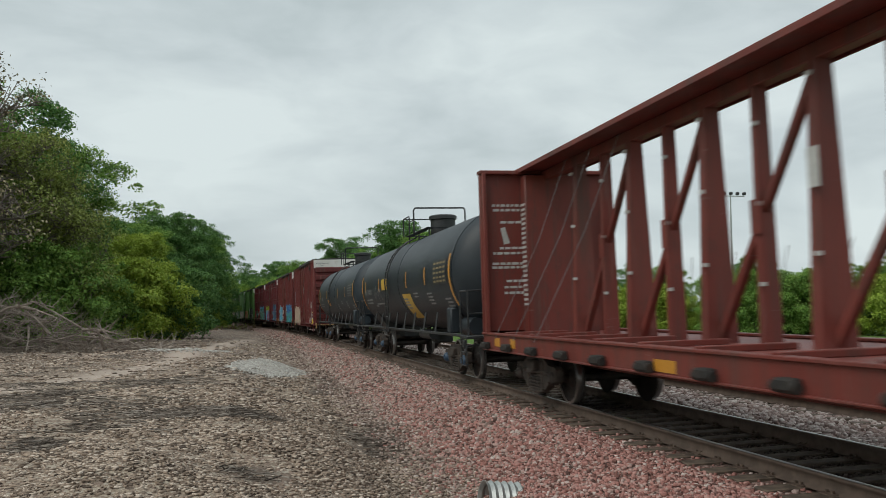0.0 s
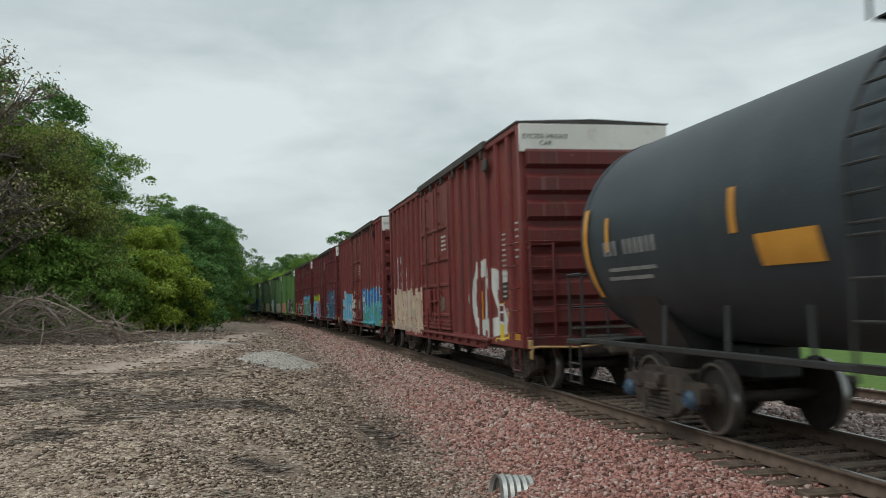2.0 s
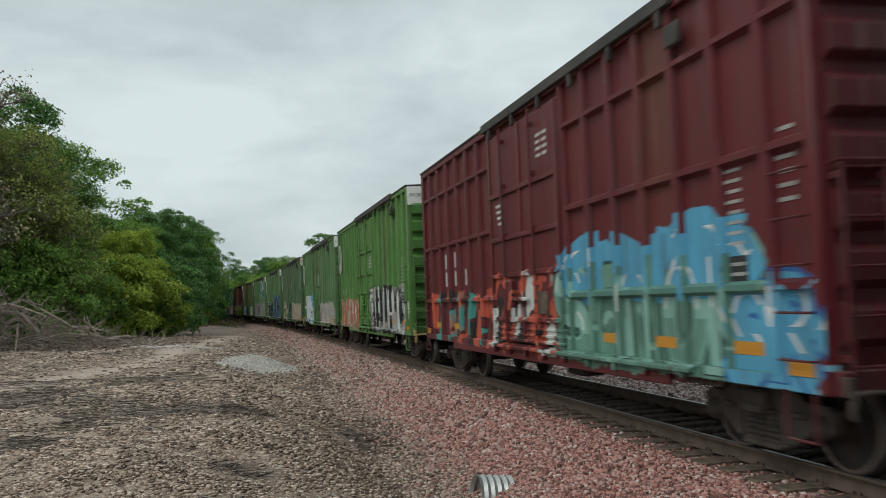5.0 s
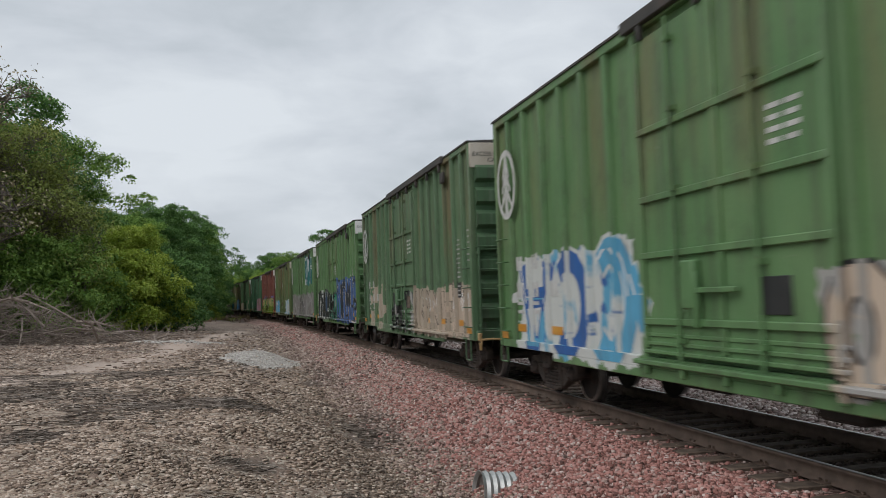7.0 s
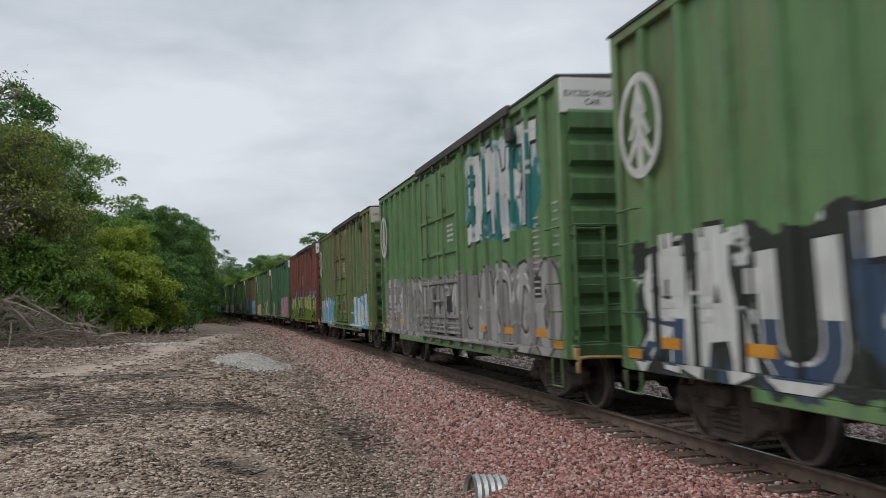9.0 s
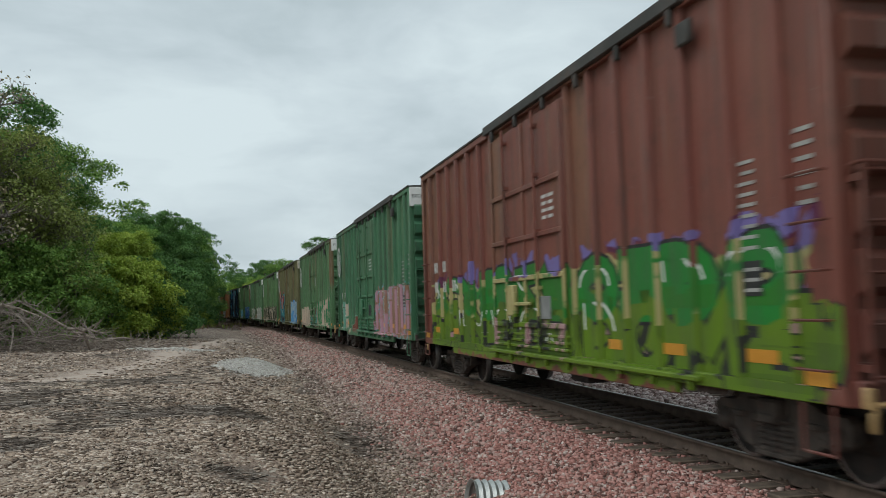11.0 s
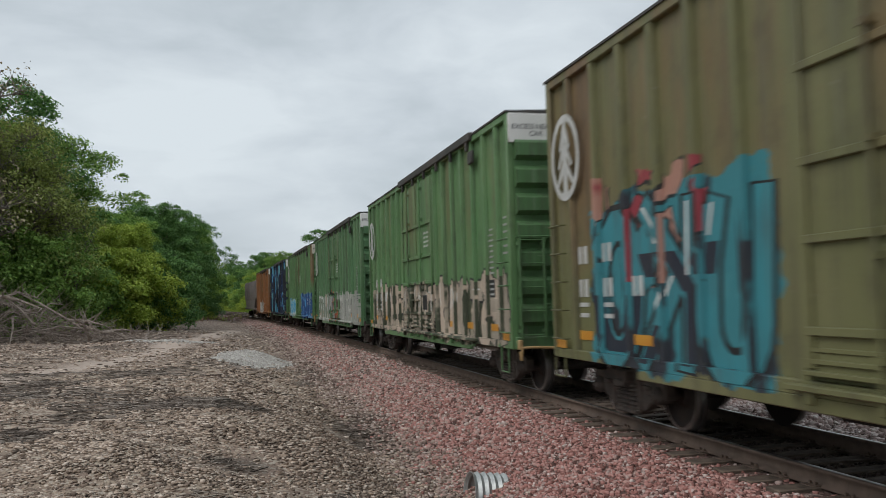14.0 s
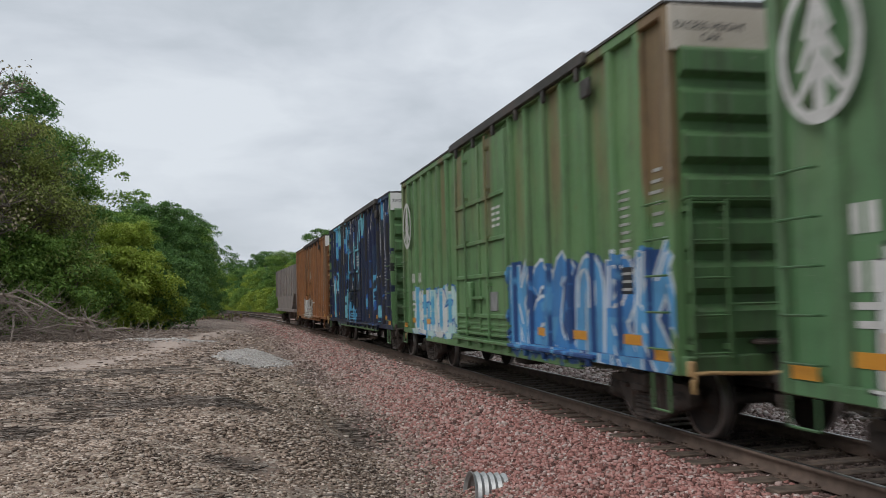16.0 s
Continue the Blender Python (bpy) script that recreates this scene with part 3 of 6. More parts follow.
# ---- cars ----
def truck_meshes():
    """One freight truck, centred on its bolster, rail top at z 0."""
    out = {}
    f = Shape()
    x0, x1 = -1.10, -0.96
    f.prism([(-1.10, 0.60), (-1.02, 0.66), (-0.72, 0.66), (-0.42, 0.80), (0.42, 0.80), (0.72, 0.66), (1.02, 0.66), (1.10, 0.60), (1.08, 0.42), (0.98, 0.36), (0.78, 0.40), (0.52, 0.24), (0.30, 0.17), (-0.30, 0.17), (-0.52, 0.24), (-0.78, 0.40), (-0.98, 0.36), (-1.08, 0.42)], "x", x0, x1)
    f.box(x0 - 0.03, x1 + 0.03, -0.44, -0.34, 0.22, 0.72, 0.015).box(x0 - 0.03, x1 + 0.03, 0.34, 0.44, 0.22, 0.72, 0.015)
    f.box(x0 - 0.05, x1 + 0.02, -0.30, 0.30, 0.15, 0.21, 0.015)
    f.box(x0 - 0.04, x1, -0.70, -0.50, 0.50, 0.56, 0.01).box(x0 - 0.04, x1, 0.50, 0.70, 0.50, 0.56, 0.01)
    out["side_frame"] = f.mesh("side_frame")
    out["spring"] = []
    for y in (-0.20, 0.0, 0.20):
        prof = []
        for k in range(6):
            prof += [(0.20 + k * 0.06, 0.055), (0.215 + k * 0.06, 0.088), (0.235 + k * 0.06, 0.088), (0.25 + k * 0.06, 0.055)]
        out["spring"].append(Shape().lathe(prof, "z", (-1.07, y, 0), 12).mesh("spring", 30))
    b = Shape().box(-1.22, 1.22, -0.20, 0.20, 0.56, 0.74, 0.03).box(-1.24, -0.9, -0.16, 0.16, 0.50, 0.60, 0.02)
    out["bolster"] = b.mesh("bolster")
    w = Shape()
    for q in (-1, 1):
        w.lathe([(q * 0.66, 0.06), (q * 0.67, 0.20), (q * 0.70, 0.34), (q * 0.665, 0.41), (q * 0.665, 0.485), (q * 0.695, 0.475), (q * 0.705, 0.452), (q * 0.80, 0.445), (q * 0.80, 0.40), (q * 0.755, 0.36), (q * 0.74, 0.18), (q * 0.80, 0.12), (q * 0.80, 0.0)], "x", (0, 0, 0.452), 36)
    w.tube((-1.12, 0, 0.452), (1.12, 0, 0.452), 0.075, 14)
    out["wheelset"] = w.mesh("wheelset")
    for q in (-1, 1):
        t = Shape().lathe([(q * 0.708, 0.4535), (q * 0.798, 0.4465), (q * 0.8015, 0.445), (q * 0.8015, 0.41)], "x", (0, 0, 0.452), 36)
        out["tread", q] = t.mesh("tread")
    c = Shape().lathe([(-1.00, 0.12), (-1.13, 0.12), (-1.15, 0.10), (-1.18, 0.085), (-1.19, 0.03), (-1.19, 0.0)], "x", (0, 0, 0.452), 16)
    for k in range(3):
        a = k * math.tau / 3
        c.tube((-1.18, 0.055 * math.cos(a), 0.452 + 0.055 * math.sin(a)), (-1.205, 0.055 * math.cos(a), 0.452 + 0.055 * math.sin(a)), 0.016, 6)
    out["bearing_cap"] = c.mesh("bearing_cap")
    r = Shape().box(-0.9, 0.9, -0.52, -0.46, 0.34, 0.42, 0.015).box(-0.9, 0.9, 0.46, 0.52, 0.34, 0.42, 0.015)
    for q in (-0.745, 0.745):
        r.box(q - 0.06, q + 0.06, -0.47, -0.40, 0.34, 0.60, 0.015).box(q - 0.06, q + 0.06, 0.40, 0.47, 0.34, 0.60, 0.015)
    out["brake_beam"] = r.mesh("brake_beam")
    return out


TRUCKS = truck_meshes()


def truck(car, y, iron=TRUCK, cap=TRUCK):
    t = part("truck", TRUCKS["bolster"], iron, car, at=pose(0, y, 0))
    part("side_frame", TRUCKS["side_frame"], iron, t)
    part("side_frame", TRUCKS["side_frame"], iron, t, at=pose(0, 0, 0, 0, 0, 180))
    for me in TRUCKS["spring"]:
        part("spring", me, iron, t)
    part("brake_beam", TRUCKS["brake_beam"], iron, t)
    for q in (-0.89, 0.89):
        part("wheelset", TRUCKS["wheelset"], WHEEL, t, at=pose(0, q, 0))
        for e in (-1, 1):
            part("wheel_tread", TRUCKS["tread", e], TREAD, t, "bright worn steel tread", at=pose(0, q, 0))
        part("bearing_cap", TRUCKS["bearing_cap"], cap, t, at=pose(0, q, 0))


def coupler_mesh(reach):
    """Coupler, draft gear and hose for the front end: the knuckle is at y = 0."""
    s = Shape().box(-0.10, 0.10, 0.12, reach, 0.78, 0.98, 0.03)
    s.box(-0.19, 0.13, -0.06, 0.22, 0.72, 1.02, 0.05).box(0.05, 0.19, -0.14, 0.10, 0.74, 1.00, 0.04)
    s.pipe([(0.28, reach, 0.80), (0.30, 0.30, 0.78), (0.27, 0.12, 0.52), (0.16, 0.02, 0.42), (0.04, -0.02, 0.45)], 0.025, 8)
    return s.mesh("coupler")


COUPLER = coupler_mesh(1.5)


def couplers(car, half):
    """half: coupled half length."""
    part("coupler", COUPLER, TRUCK, car, at=pose(0, -half, 0))
    part("coupler", COUPLER, TRUCK, car, at=pose(0, half, 0, 0, 0, 180))


def lever(car, yend, face, material):
    """Uncoupling lever across an end; face -1 front, 1 rear."""
    y = yend + face * 0.16
    s = Shape().pipe([(-1.42, y, 0.72), (-1.40, y, 0.86), (-1.25, y + face * 0.03, 0.87), (-0.55, y + face * 0.10, 0.84), (-0.14, y + face * 0.38, 0.92)], 0.022, 8)
    s.box(-1.47, -1.39, min(yend, y), max(yend, y) + 0.01, 0.83, 1.00, 0.01).box(-1.46, -1.40, y - 0.02, y + 0.02, 0.64, 0.80, 0.01)
    part("uncoupling_lever", s, material, car, "bent lever bar across the car end")


def text_mesh(words, size):
    cu = bpy.data.curves.new("words", "FONT")
    cu.body, cu.size, cu.align_x, cu.align_y, cu.extrude = words, size, "CENTER", "CENTER", 0.001
    ob = bpy.data.objects.new("words", cu)
    scene.collection.objects.link(ob)
    me = bpy.data.meshes.new_from_object(ob.evaluated_get(bpy.context.evaluated_depsgraph_get()))
    bpy.data.objects.remove(ob)
    me.name = "lettering"
    return me


WORDS = text_mesh("EXCESS HEIGHT\nCAR", 0.128)
B, HW, ZB, ZT = 15.6, 1.53, 0.83, 5.10
H = B / 2
DOOR = (-1.92, 1.67)
RIBS_FRONT = [DOOR[0] - 0.10 - 0.84 * i for i in range(8)]
RIBS_REAR = [DOOR[1] + 0.10 + 0.87 * i for i in range(8)]


def boxcar_meshes(style):
    """style 'post': upright side posts; 'belt': posts and level belts."""
    out = {}
    wx = HW - 0.085
    out["body"] = Shape().box(-wx, wx, -H, H, ZB + 0.10, ZT - 0.06).mesh("body")
    out["top_chord"] = [Shape().box(q * HW - (0.10 if q > 0 else 0), q * HW + (0.10 if q < 0 else 0), -H + 0.13, H - 0.13, ZT - 0.16, ZT - 0.02, 0.015).mesh("top_chord") for q in (-1, 1)]
    out["corner_post"] = []
    for q in (-1, 1):
        for e in (-1, 1):
            ys = sorted((e * (H - 0.13), e * (H + 0.006)))
            out["corner_post"].append(Shape().box(q * HW - (0.12 if q > 0 else 0), q * HW + (0.12 if q < 0 else 0), ys[0], ys[1], ZB, ZT - 0.02, 0.018).mesh("corner_post"))
    r = Shape()
    r.prism([(-HW - 0.02, ZT - 0.035), (-HW - 0.02, ZT), (0, ZT + 0.06), (HW + 0.02, ZT), (HW + 0.02, ZT - 0.035)], "y", -H - 0.03, H + 0.03)
    for i in range(14):
        y = -H + 0.55 + i * 1.115
        r.add([(-HW, y - 0.05, ZT + 0.001), (0, y - 0.05, ZT + 0.061), (HW, y - 0.05, ZT + 0.001), (-HW, y + 0.05, ZT + 0.001), (0, y + 0.05, ZT + 0.061), (HW, y + 0.05, ZT + 0.001), (-HW, y, ZT + 0.025), (0, y, ZT + 0.085), (HW, y, ZT + 0.025)], [(0, 1, 7, 6), (1, 2, 8, 7), (6, 7, 4, 3), (7, 8, 5, 4)])
    out["roof"] = r.mesh("roof")
    out["side_post"] = []
    for y in RIBS_FRONT[:-1] + RIBS_REAR[:-1]:
        out["side_post"].append(Shape().prism([(-HW, y - 0.05), (-HW + 0.012, y - 0.06), (-wx - 0.002, y - 0.072), (-wx - 0.002, y + 0.072), (-HW + 0.012, y + 0.06), (-HW, y + 0.05)], "z", ZB + 0.10, ZT - 0.16).mesh("side_post"))
    out["side_sill"] = []
    for q in (-1, 1):
        xs = sorted((q * (HW - 0.09), q * (HW - 0.004)))
        out["side_sill"].append(Shape().box(xs[0], xs[1], -H + 0.13, H - 0.13, ZB, ZB + 0.14, 0.012).box(xs[0], xs[1] - 0.01, -5.0, 5.0, ZB - 0.13, ZB + 0.01, 0.012).mesh("side_sill"))
    if style == "belt":
        out["belt_rail"] = []
        for z in (1.78, 3.07, 4.32):
            out["belt_rail"].append(Shape().prism([(-HW + 0.005, z - 0.03), (-wx, z - 0.07), (-wx, z + 0.07), (-HW + 0.005, z + 0.03)], "y", -H + 0.1, DOOR[0] - 0.05).mesh("belt_rail"))
            g = Shape().prism([(-HW + 0.005, z - 0.03), (-wx, z - 0.07), (-wx, z + 0.07), (-HW + 0.005, z + 0.03)], "y", DOOR[1] + 0.05, H - 0.1)
            out["belt_rail"].append(g.mesh("belt_rail"))
    # door
    d = Shape().box(-HW - 0.015, -wx + 0.01, DOOR[0], DOOR[1], ZB + 0.22, ZT - 0.30, 0.012)
    out["door"] = d.mesh("door")
    out["door_bar"] = [Shape().box(-HW - 0.06, -HW - 0.012, DOOR[0] + 0.05, DOOR[1] - 0.05, z - 0.04, z + 0.04, 0.01).mesh("door_bar") for z in (1.40, 2.18, 2.85, 3.67)]
    out["door_bar"] += [Shape().box(-HW - 0.05, -HW - 0.012, y - 0.05, y + 0.05, ZB + 0.25, ZT - 0.32, 0.01).mesh("door_bar") for y in (DOOR[0] + 0.06, -0.12, DOOR[1] - 0.06)]
    out["door_rod"] = []
    for y in (-0.85, 0.72):
        rod = Shape().tube((-HW - 0.085, y, ZB + 0.15), (-HW - 0.085, y, ZT - 0.25), 0.022, 8)
        for z in (1.2, 2.0, 2.9, 3.8, 4.6):
            rod.box(-HW - 0.11, -HW - 0.01, y - 0.05, y + 0.05, z - 0.03, z + 0.03)
        out["door_rod"].append(rod.mesh("door_rod"))
    hd = Shape().box(-HW - 0.10, -HW - 0.05, -0.45, 0.45, 1.72, 1.78, 0.01).box(-HW - 0.12, -HW - 0.05, 0.28, 0.36, 1.35, 1.95, 0.01)
    out["door_handle"] = hd.mesh("door_handle")
    tr = Shape().box(-HW - 0.075, -HW + 0.02, -5.6, DOOR[1] + 0.25, ZT - 0.13, ZT + 0.035, 0.012)
    for i in range(6):
        y = -5.3 + i * 1.35
        tr.box(-HW - 0.065, -HW, y - 0.04, y + 0.04, ZT - 0.32, ZT - 0.12, 0.01)
    tr.box(-HW - 0.07, -HW, -5.75, -5.45, ZT - 0.62, ZT - 0.36, 0.02)
    out["door_track"] = tr.mesh("door_track")
    lt = Shape().box(-HW - 0.09, -HW + 0.01, -5.6, DOOR[1] + 0.25, ZB + 0.05, ZB + 0.11, 0.012)
    for i in range(9):
        y = -5.4 + i * 0.88
        lt.box(-HW - 0.07, -HW, y - 0.03, y + 0.03, ZB - 0.06, ZB + 0.06, 0.01)
    out["lower_track"] = lt.mesh("lower_track")
    out["door_step"] = [Shape().box(-HW - 0.055 + 0.012 * i, -HW + 0.01, DOOR[0] - 0.02, DOOR[1] + 0.02, z, z + 0.045, 0.008).mesh("door_step") for i, z in enumerate((1.02, 1.12, 1.22))]
    out["lock_box"] = Shape().box(-HW - 0.13, -HW - 0.01, 0.30, 0.58, 1.55, 2.08, 0.02).mesh("lock_box")
    out["route_board"] = Shape().box(-HW - 0.035, -HW - 0.012, -1.25, -0.80, 1.50, 1.86, 0.006).mesh("route_board")
    out["end_print"] = []
    for zz, x0, x1 in ((3.66, 0.35, 1.05), (3.54, 0.45, 1.0), (2.72, 0.2, 0.95), (2.24, 0.3, 0.85), (1.76, 0.2, 0.6)):
        out["end_print"].append(Shape().box(x0, x1, -H - 0.131, -H - 0.124, zz - 0.03, zz + 0.03).mesh("end_print"))
    # ends: level corrugations, a plain top panel
    for e, nm in ((-1, "end_wall"), (1, "end_wall_rear")):
        s = Shape()
        y = e * H
        s.box(-HW + 0.12, HW - 0.12, min(y, y + e * 0.015), max(y, y + e * 0.015), ZB + 0.12, ZT - 0.57)
        out[nm + "_rib"] = []
        for i in range(7):
            z = 1.43 + i * 0.495
            a, bb = y + e * 0.012, y + e * 0.125
            out[nm + "_rib"].append(Shape().prism([(a, z - 0.20), (bb, z - 0.12), (bb, z + 0.11), (a, z + 0.20)], "x", -HW + 0.14, HW - 0.14).mesh("end_rib"))
        s.box(-HW + 0.05, HW - 0.05, min(y, y + e * 0.10), max(y, y + e * 0.10), ZB, ZB + 0.22, 0.015)
        out[nm] = s.mesh(nm)
        out[nm + "_top"] = Shape().box(-HW + 0.03, HW - 0.03, min(y, y + e * 0.05), max(y, y + e * 0.05), ZT - 0.58, ZT - 0.05, 0.01).mesh("top_panel")
    # ladders at the near front corner and the far rear one
    out["rung"] = []
    for i in range(5):
        z = 1.12 + i * 0.42
        l = Shape().pipe([(-HW + 0.03, -H + 0.12, z), (-HW - 0.06, -H + 0.12, z), (-HW - 0.06, -H + 0.58, z), (-HW + 0.03, -H + 0.58, z)], 0.013, 6)
        out["rung"].append(l.mesh("rung"))
    l = Shape().pipe([(-HW - 0.03, -H + 0.14, ZB), (-HW - 0.03, -H + 0.14, 0.42), (-HW - 0.03, -H + 0.54, 0.42), (-HW - 0.03, -H + 0.54, ZB)], 0.016, 6)
    out["sill_step"] = [l.mesh("sill_step")]
    for i in range(5):
        z = 1.12 + i * 0.42
        l = Shape().pipe([(-HW + 0.03, H - 0.12, z), (-HW - 0.06, H - 0.12, z), (-HW - 0.06, H - 0.58, z), (-HW + 0.03, H - 0.58, z)], 0.013, 6)
        out["rung"].append(l.mesh("rung"))
    l = Shape().pipe([(-HW - 0.03, H - 0.14, ZB), (-HW - 0.03, H - 0.14, 0.56), (-HW - 0.03, H - 0.54, 0.56), (-HW - 0.03, H - 0.54, ZB)], 0.016, 6)
    out["sill_step"].append(l.mesh("sill_step"))
    l = Shape()
    for x in (-HW + 0.13, -HW + 0.58):
        l.box(x - 0.02, x + 0.02, -H - 0.19, -H - 0.15, 1.02, 2.80, 0.005)
        for z in (1.15, 2.7):
            l.box(x - 0.02, x + 0.02, -H - 0.16, -H, z - 0.03, z + 0.03)
    for i in range(5):
        z = 1.08 + i * 0.42
        l.tube((-HW + 0.10, -H - 0.17, z), (-HW + 0.62, -H - 0.17, z), 0.013, 6)
    out["end_ladder"] = l.mesh("end_ladder")
    out["end_rail"] = []
    l = Shape().pipe([(-HW + 0.10, -H - 0.05, 2.80), (-HW + 0.10, -H - 0.17, 2.82), (0.55, -H - 0.17, 2.82), (0.55, -H - 0.05, 2.80)], 0.016, 6)
    out["end_rail"].append(l.mesh("end_rail"))
    l = Shape().pipe([(-HW + 0.65, -H - 0.05, 1.62), (-HW + 0.65, -H - 0.18, 1.62), (0.9, -H - 0.18, 1.62), (0.9, -H - 0.05, 1.62)], 0.016, 6)
    out["end_rail"].append(l.mesh("end_rail"))
    l = Shape().box(-0.62, 0.62, -H - 0.24, -H, 1.16, 1.20, 0.01)
    for i in range(8):
        l.box(-0.6, 0.6, -H - 0.23 + i * 0.028, -H - 0.22 + i * 0.028, 1.2, 1.215)
    out["crossover_board"] = l.mesh("crossover_board")
    u = Shape().box(-0.32, 0.32, -H + 0.1, H - 0.1, 0.62, ZB + 0.12, 0.02)
    for i in range(9):
        y = -4.8 + i * 1.2
        u.prism([(-HW + 0.1, ZB + 0.1), (HW - 0.1, ZB + 0.1), (0.4, 0.66), (-0.4, 0.66)], "y", y - 0.03, y + 0.03)
    u.tube((-0.7, 1.2, 0.70), (-0.7, 2.3, 0.70), 0.2, 14)
    u.box(-1.15, -0.75, -1.6, -0.9, 0.52, 0.82, 0.04)
    u.tube((-0.95, -5, 0.74), (-0.95, 5, 0.74), 0.022, 6)
    for e in (-1, 1):
        ys = sorted((e * (H - 0.6), e * (H + 0.30)))
        u.box(-0.38, 0.38, ys[0], ys[1], 0.70, 1.06, 0.03)
    out["underframe"] = u.mesh("underframe")
    return out


BOX = {k: boxcar_meshes(k) for k in ("post", "belt")}


def stencil(car, rows, material, name="lettering_bar", label="", x=-HW - 0.004):
    """Bars of lettering or reflectors on the near side, each a part: (y0, y1, z0, z1)."""
    for y0, y1, z0, z1 in rows:
        part(name, Shape().box(x, x + 0.006, y0, y1, z0, z1), material, car, label)


def logo(car, y, z, material):
    """A plain oval ring round a simple fir: a trunk with drooping boughs."""
    s = Shape()
    n = 40
    x = -HW - 0.006
    ring = []
    for k in range(n):
        a = k * math.tau / n
        ring += [(x, y + 0.54 * math.cos(a), z + 0.64 * math.sin(a)), (x, y + 0.435 * math.cos(a), z + 0.535 * math.sin(a))]
    s.add(ring, [(2 * k, 2 * ((k + 1) % n), 2 * ((k + 1) % n) + 1, 2 * k + 1) for k in range(n)])
    s.add([(x, y - 0.085, z - 0.56), (x, y + 0.085, z - 0.56), (x, y + 0.05, z + 0.58), (x, y - 0.05, z + 0.58)], [(0, 1, 2, 3)])
    for q in (-1, 1):
        for h, r in ((0.40, 0.20), (0.14, 0.28), (-0.12, 0.33)):
            s.add([(x, y + q * 0.04, z + h + 0.10), (x, y + q * r, z + h - 0.26), (x, y + q * (r - 0.07), z + h - 0.30), (x, y + q * 0.05, z + h - 0.10)], [(0, 1, 2, 3)])
    part("emblem", s, material, car, "white oval emblem with a simple fir shape")


def boxcar(name, label, paint_mat, style="post", end_mat=None, top_mat=ENDWHITE, emblem=False, words=True, marks=WHITE, seed=0, lever_mat=TAN):
    car = thing(name, label, "boxcar", "boxcars of the passing freight train")
    m = BOX[style]
    r = random.Random(seed)
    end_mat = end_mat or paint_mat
    part("body", m["body"], paint_mat, car)
    part("roof", m["roof"], ROOF, car)
    for nm in ("side_post", "side_sill", "top_chord", "corner_post", "belt_rail"):
        for me in m.get(nm, ()):
            part(nm, me, paint_mat, car)
    d = part("door", m["door"], paint_mat, car, "wide sliding plug door")
    for me in m["door_bar"]:
        part("door_bar", me, paint_mat, d)
    for me in m["door_rod"]:
        part("door_rod", me, paint_mat, d)
    part("door_handle", m["door_handle"], paint_mat, d)
    part("door_track", m["door_track"], ROOF, car)
    part("lower_track", m["lower_track"], paint_mat, car)
    for me in m["door_step"]:
        part("door_step", me, paint_mat, d)
    part("lock_box", m["lock_box"], paint_mat, d)
    part("route_board", m["route_board"], (TIE, GREYW, BLACK)[seed % 3], d, "small route card board")
    for me in m["end_print"]:
        part("end_print", me, GREYW, car)
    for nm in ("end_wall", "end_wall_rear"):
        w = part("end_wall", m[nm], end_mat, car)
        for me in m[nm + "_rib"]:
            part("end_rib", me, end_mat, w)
    p = part("top_panel", m["end_wall_top"], top_mat, car, "pale panel across the top of the end")
    part("top_panel", m["end_wall_rear_top"], top_mat, car)
    if words:
        part("lettering", WORDS, BLACK, p, "small black letters reading EXCESS HEIGHT CAR", at=pose(-0.98, -H - 0.053, ZT - 0.36, 90, 0, 0))
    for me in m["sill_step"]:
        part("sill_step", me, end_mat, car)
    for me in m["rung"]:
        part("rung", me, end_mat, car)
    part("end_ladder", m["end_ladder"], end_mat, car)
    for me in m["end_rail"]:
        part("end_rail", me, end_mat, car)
    part("crossover_board", m["crossover_board"], TRUCK, car)
    part("underframe", m["underframe"], UNDER, car)
    lever(car, -H, -1, lever_mat)
    lever(car, H, 1, lever_mat)
    couplers(car, PITCH / 2)
    for y in (-H + 1.62, H - 1.62):
        truck(car, y)
    if emblem:
        logo(car, H - 0.72, 3.79, marks)
    # reporting marks, data and reflectors
    z = 2.45 if emblem else 2.80
    marksrows = []
    for k, yy in enumerate((H - 1.06, H - 1.86, H - 2.75)):
        for j in range(2):
            if k == 2 and j == 0:
                continue
            for q in (-0.16, 0.03):
                marksrows.append((yy + q, yy + q + 0.11 + 0.02 * r.random(), z - 0.47 * j - 0.25, z - 0.47 * j))
        if emblem and k < 2:
            marksrows += [(yy - 0.17, yy + 0.15, z - 0.86, z - 0.80), (yy - 0.16, yy + 0.13, z - 1.01, z - 0.95)]
    if not emblem and seed < 19:
        marksrows = [(H - q - w, H - q - w + 0.12, a, a + 0.34) for q, a in ((2.18, 2.52), (3.05, 2.52), (2.18, 2.10), (3.05, 2.10), (3.95, 2.10)) for w in (0.17, -0.06)]
    stencil(car, marksrows, marks, "lettering_bar", "", -HW + 0.076)
    rows = []
    for i in range(9):
        rows += [(-H + 1.24, -H + 1.24 + r.uniform(0.2, 0.34), 3.05 - i * 0.105, 3.085 - i * 0.105)]
        if i < 6:
            rows += [(-H + 0.36, -H + 0.36 + r.uniform(0.18, 0.30), 3.2 - i * 0.13, 3.24 - i * 0.13)]
    stencil(car, rows, DATAW, "data_line", "", -HW + 0.077)
    up = 0.95 if style == "belt" else 0.0
    if style == "belt":
        stencil(car, [(0.95, 1.30 - 0.04 * i, 3.45 - i * 0.11, 3.50 - i * 0.11) for i in range(4)], marks, "data_line", "", -HW - 0.020)
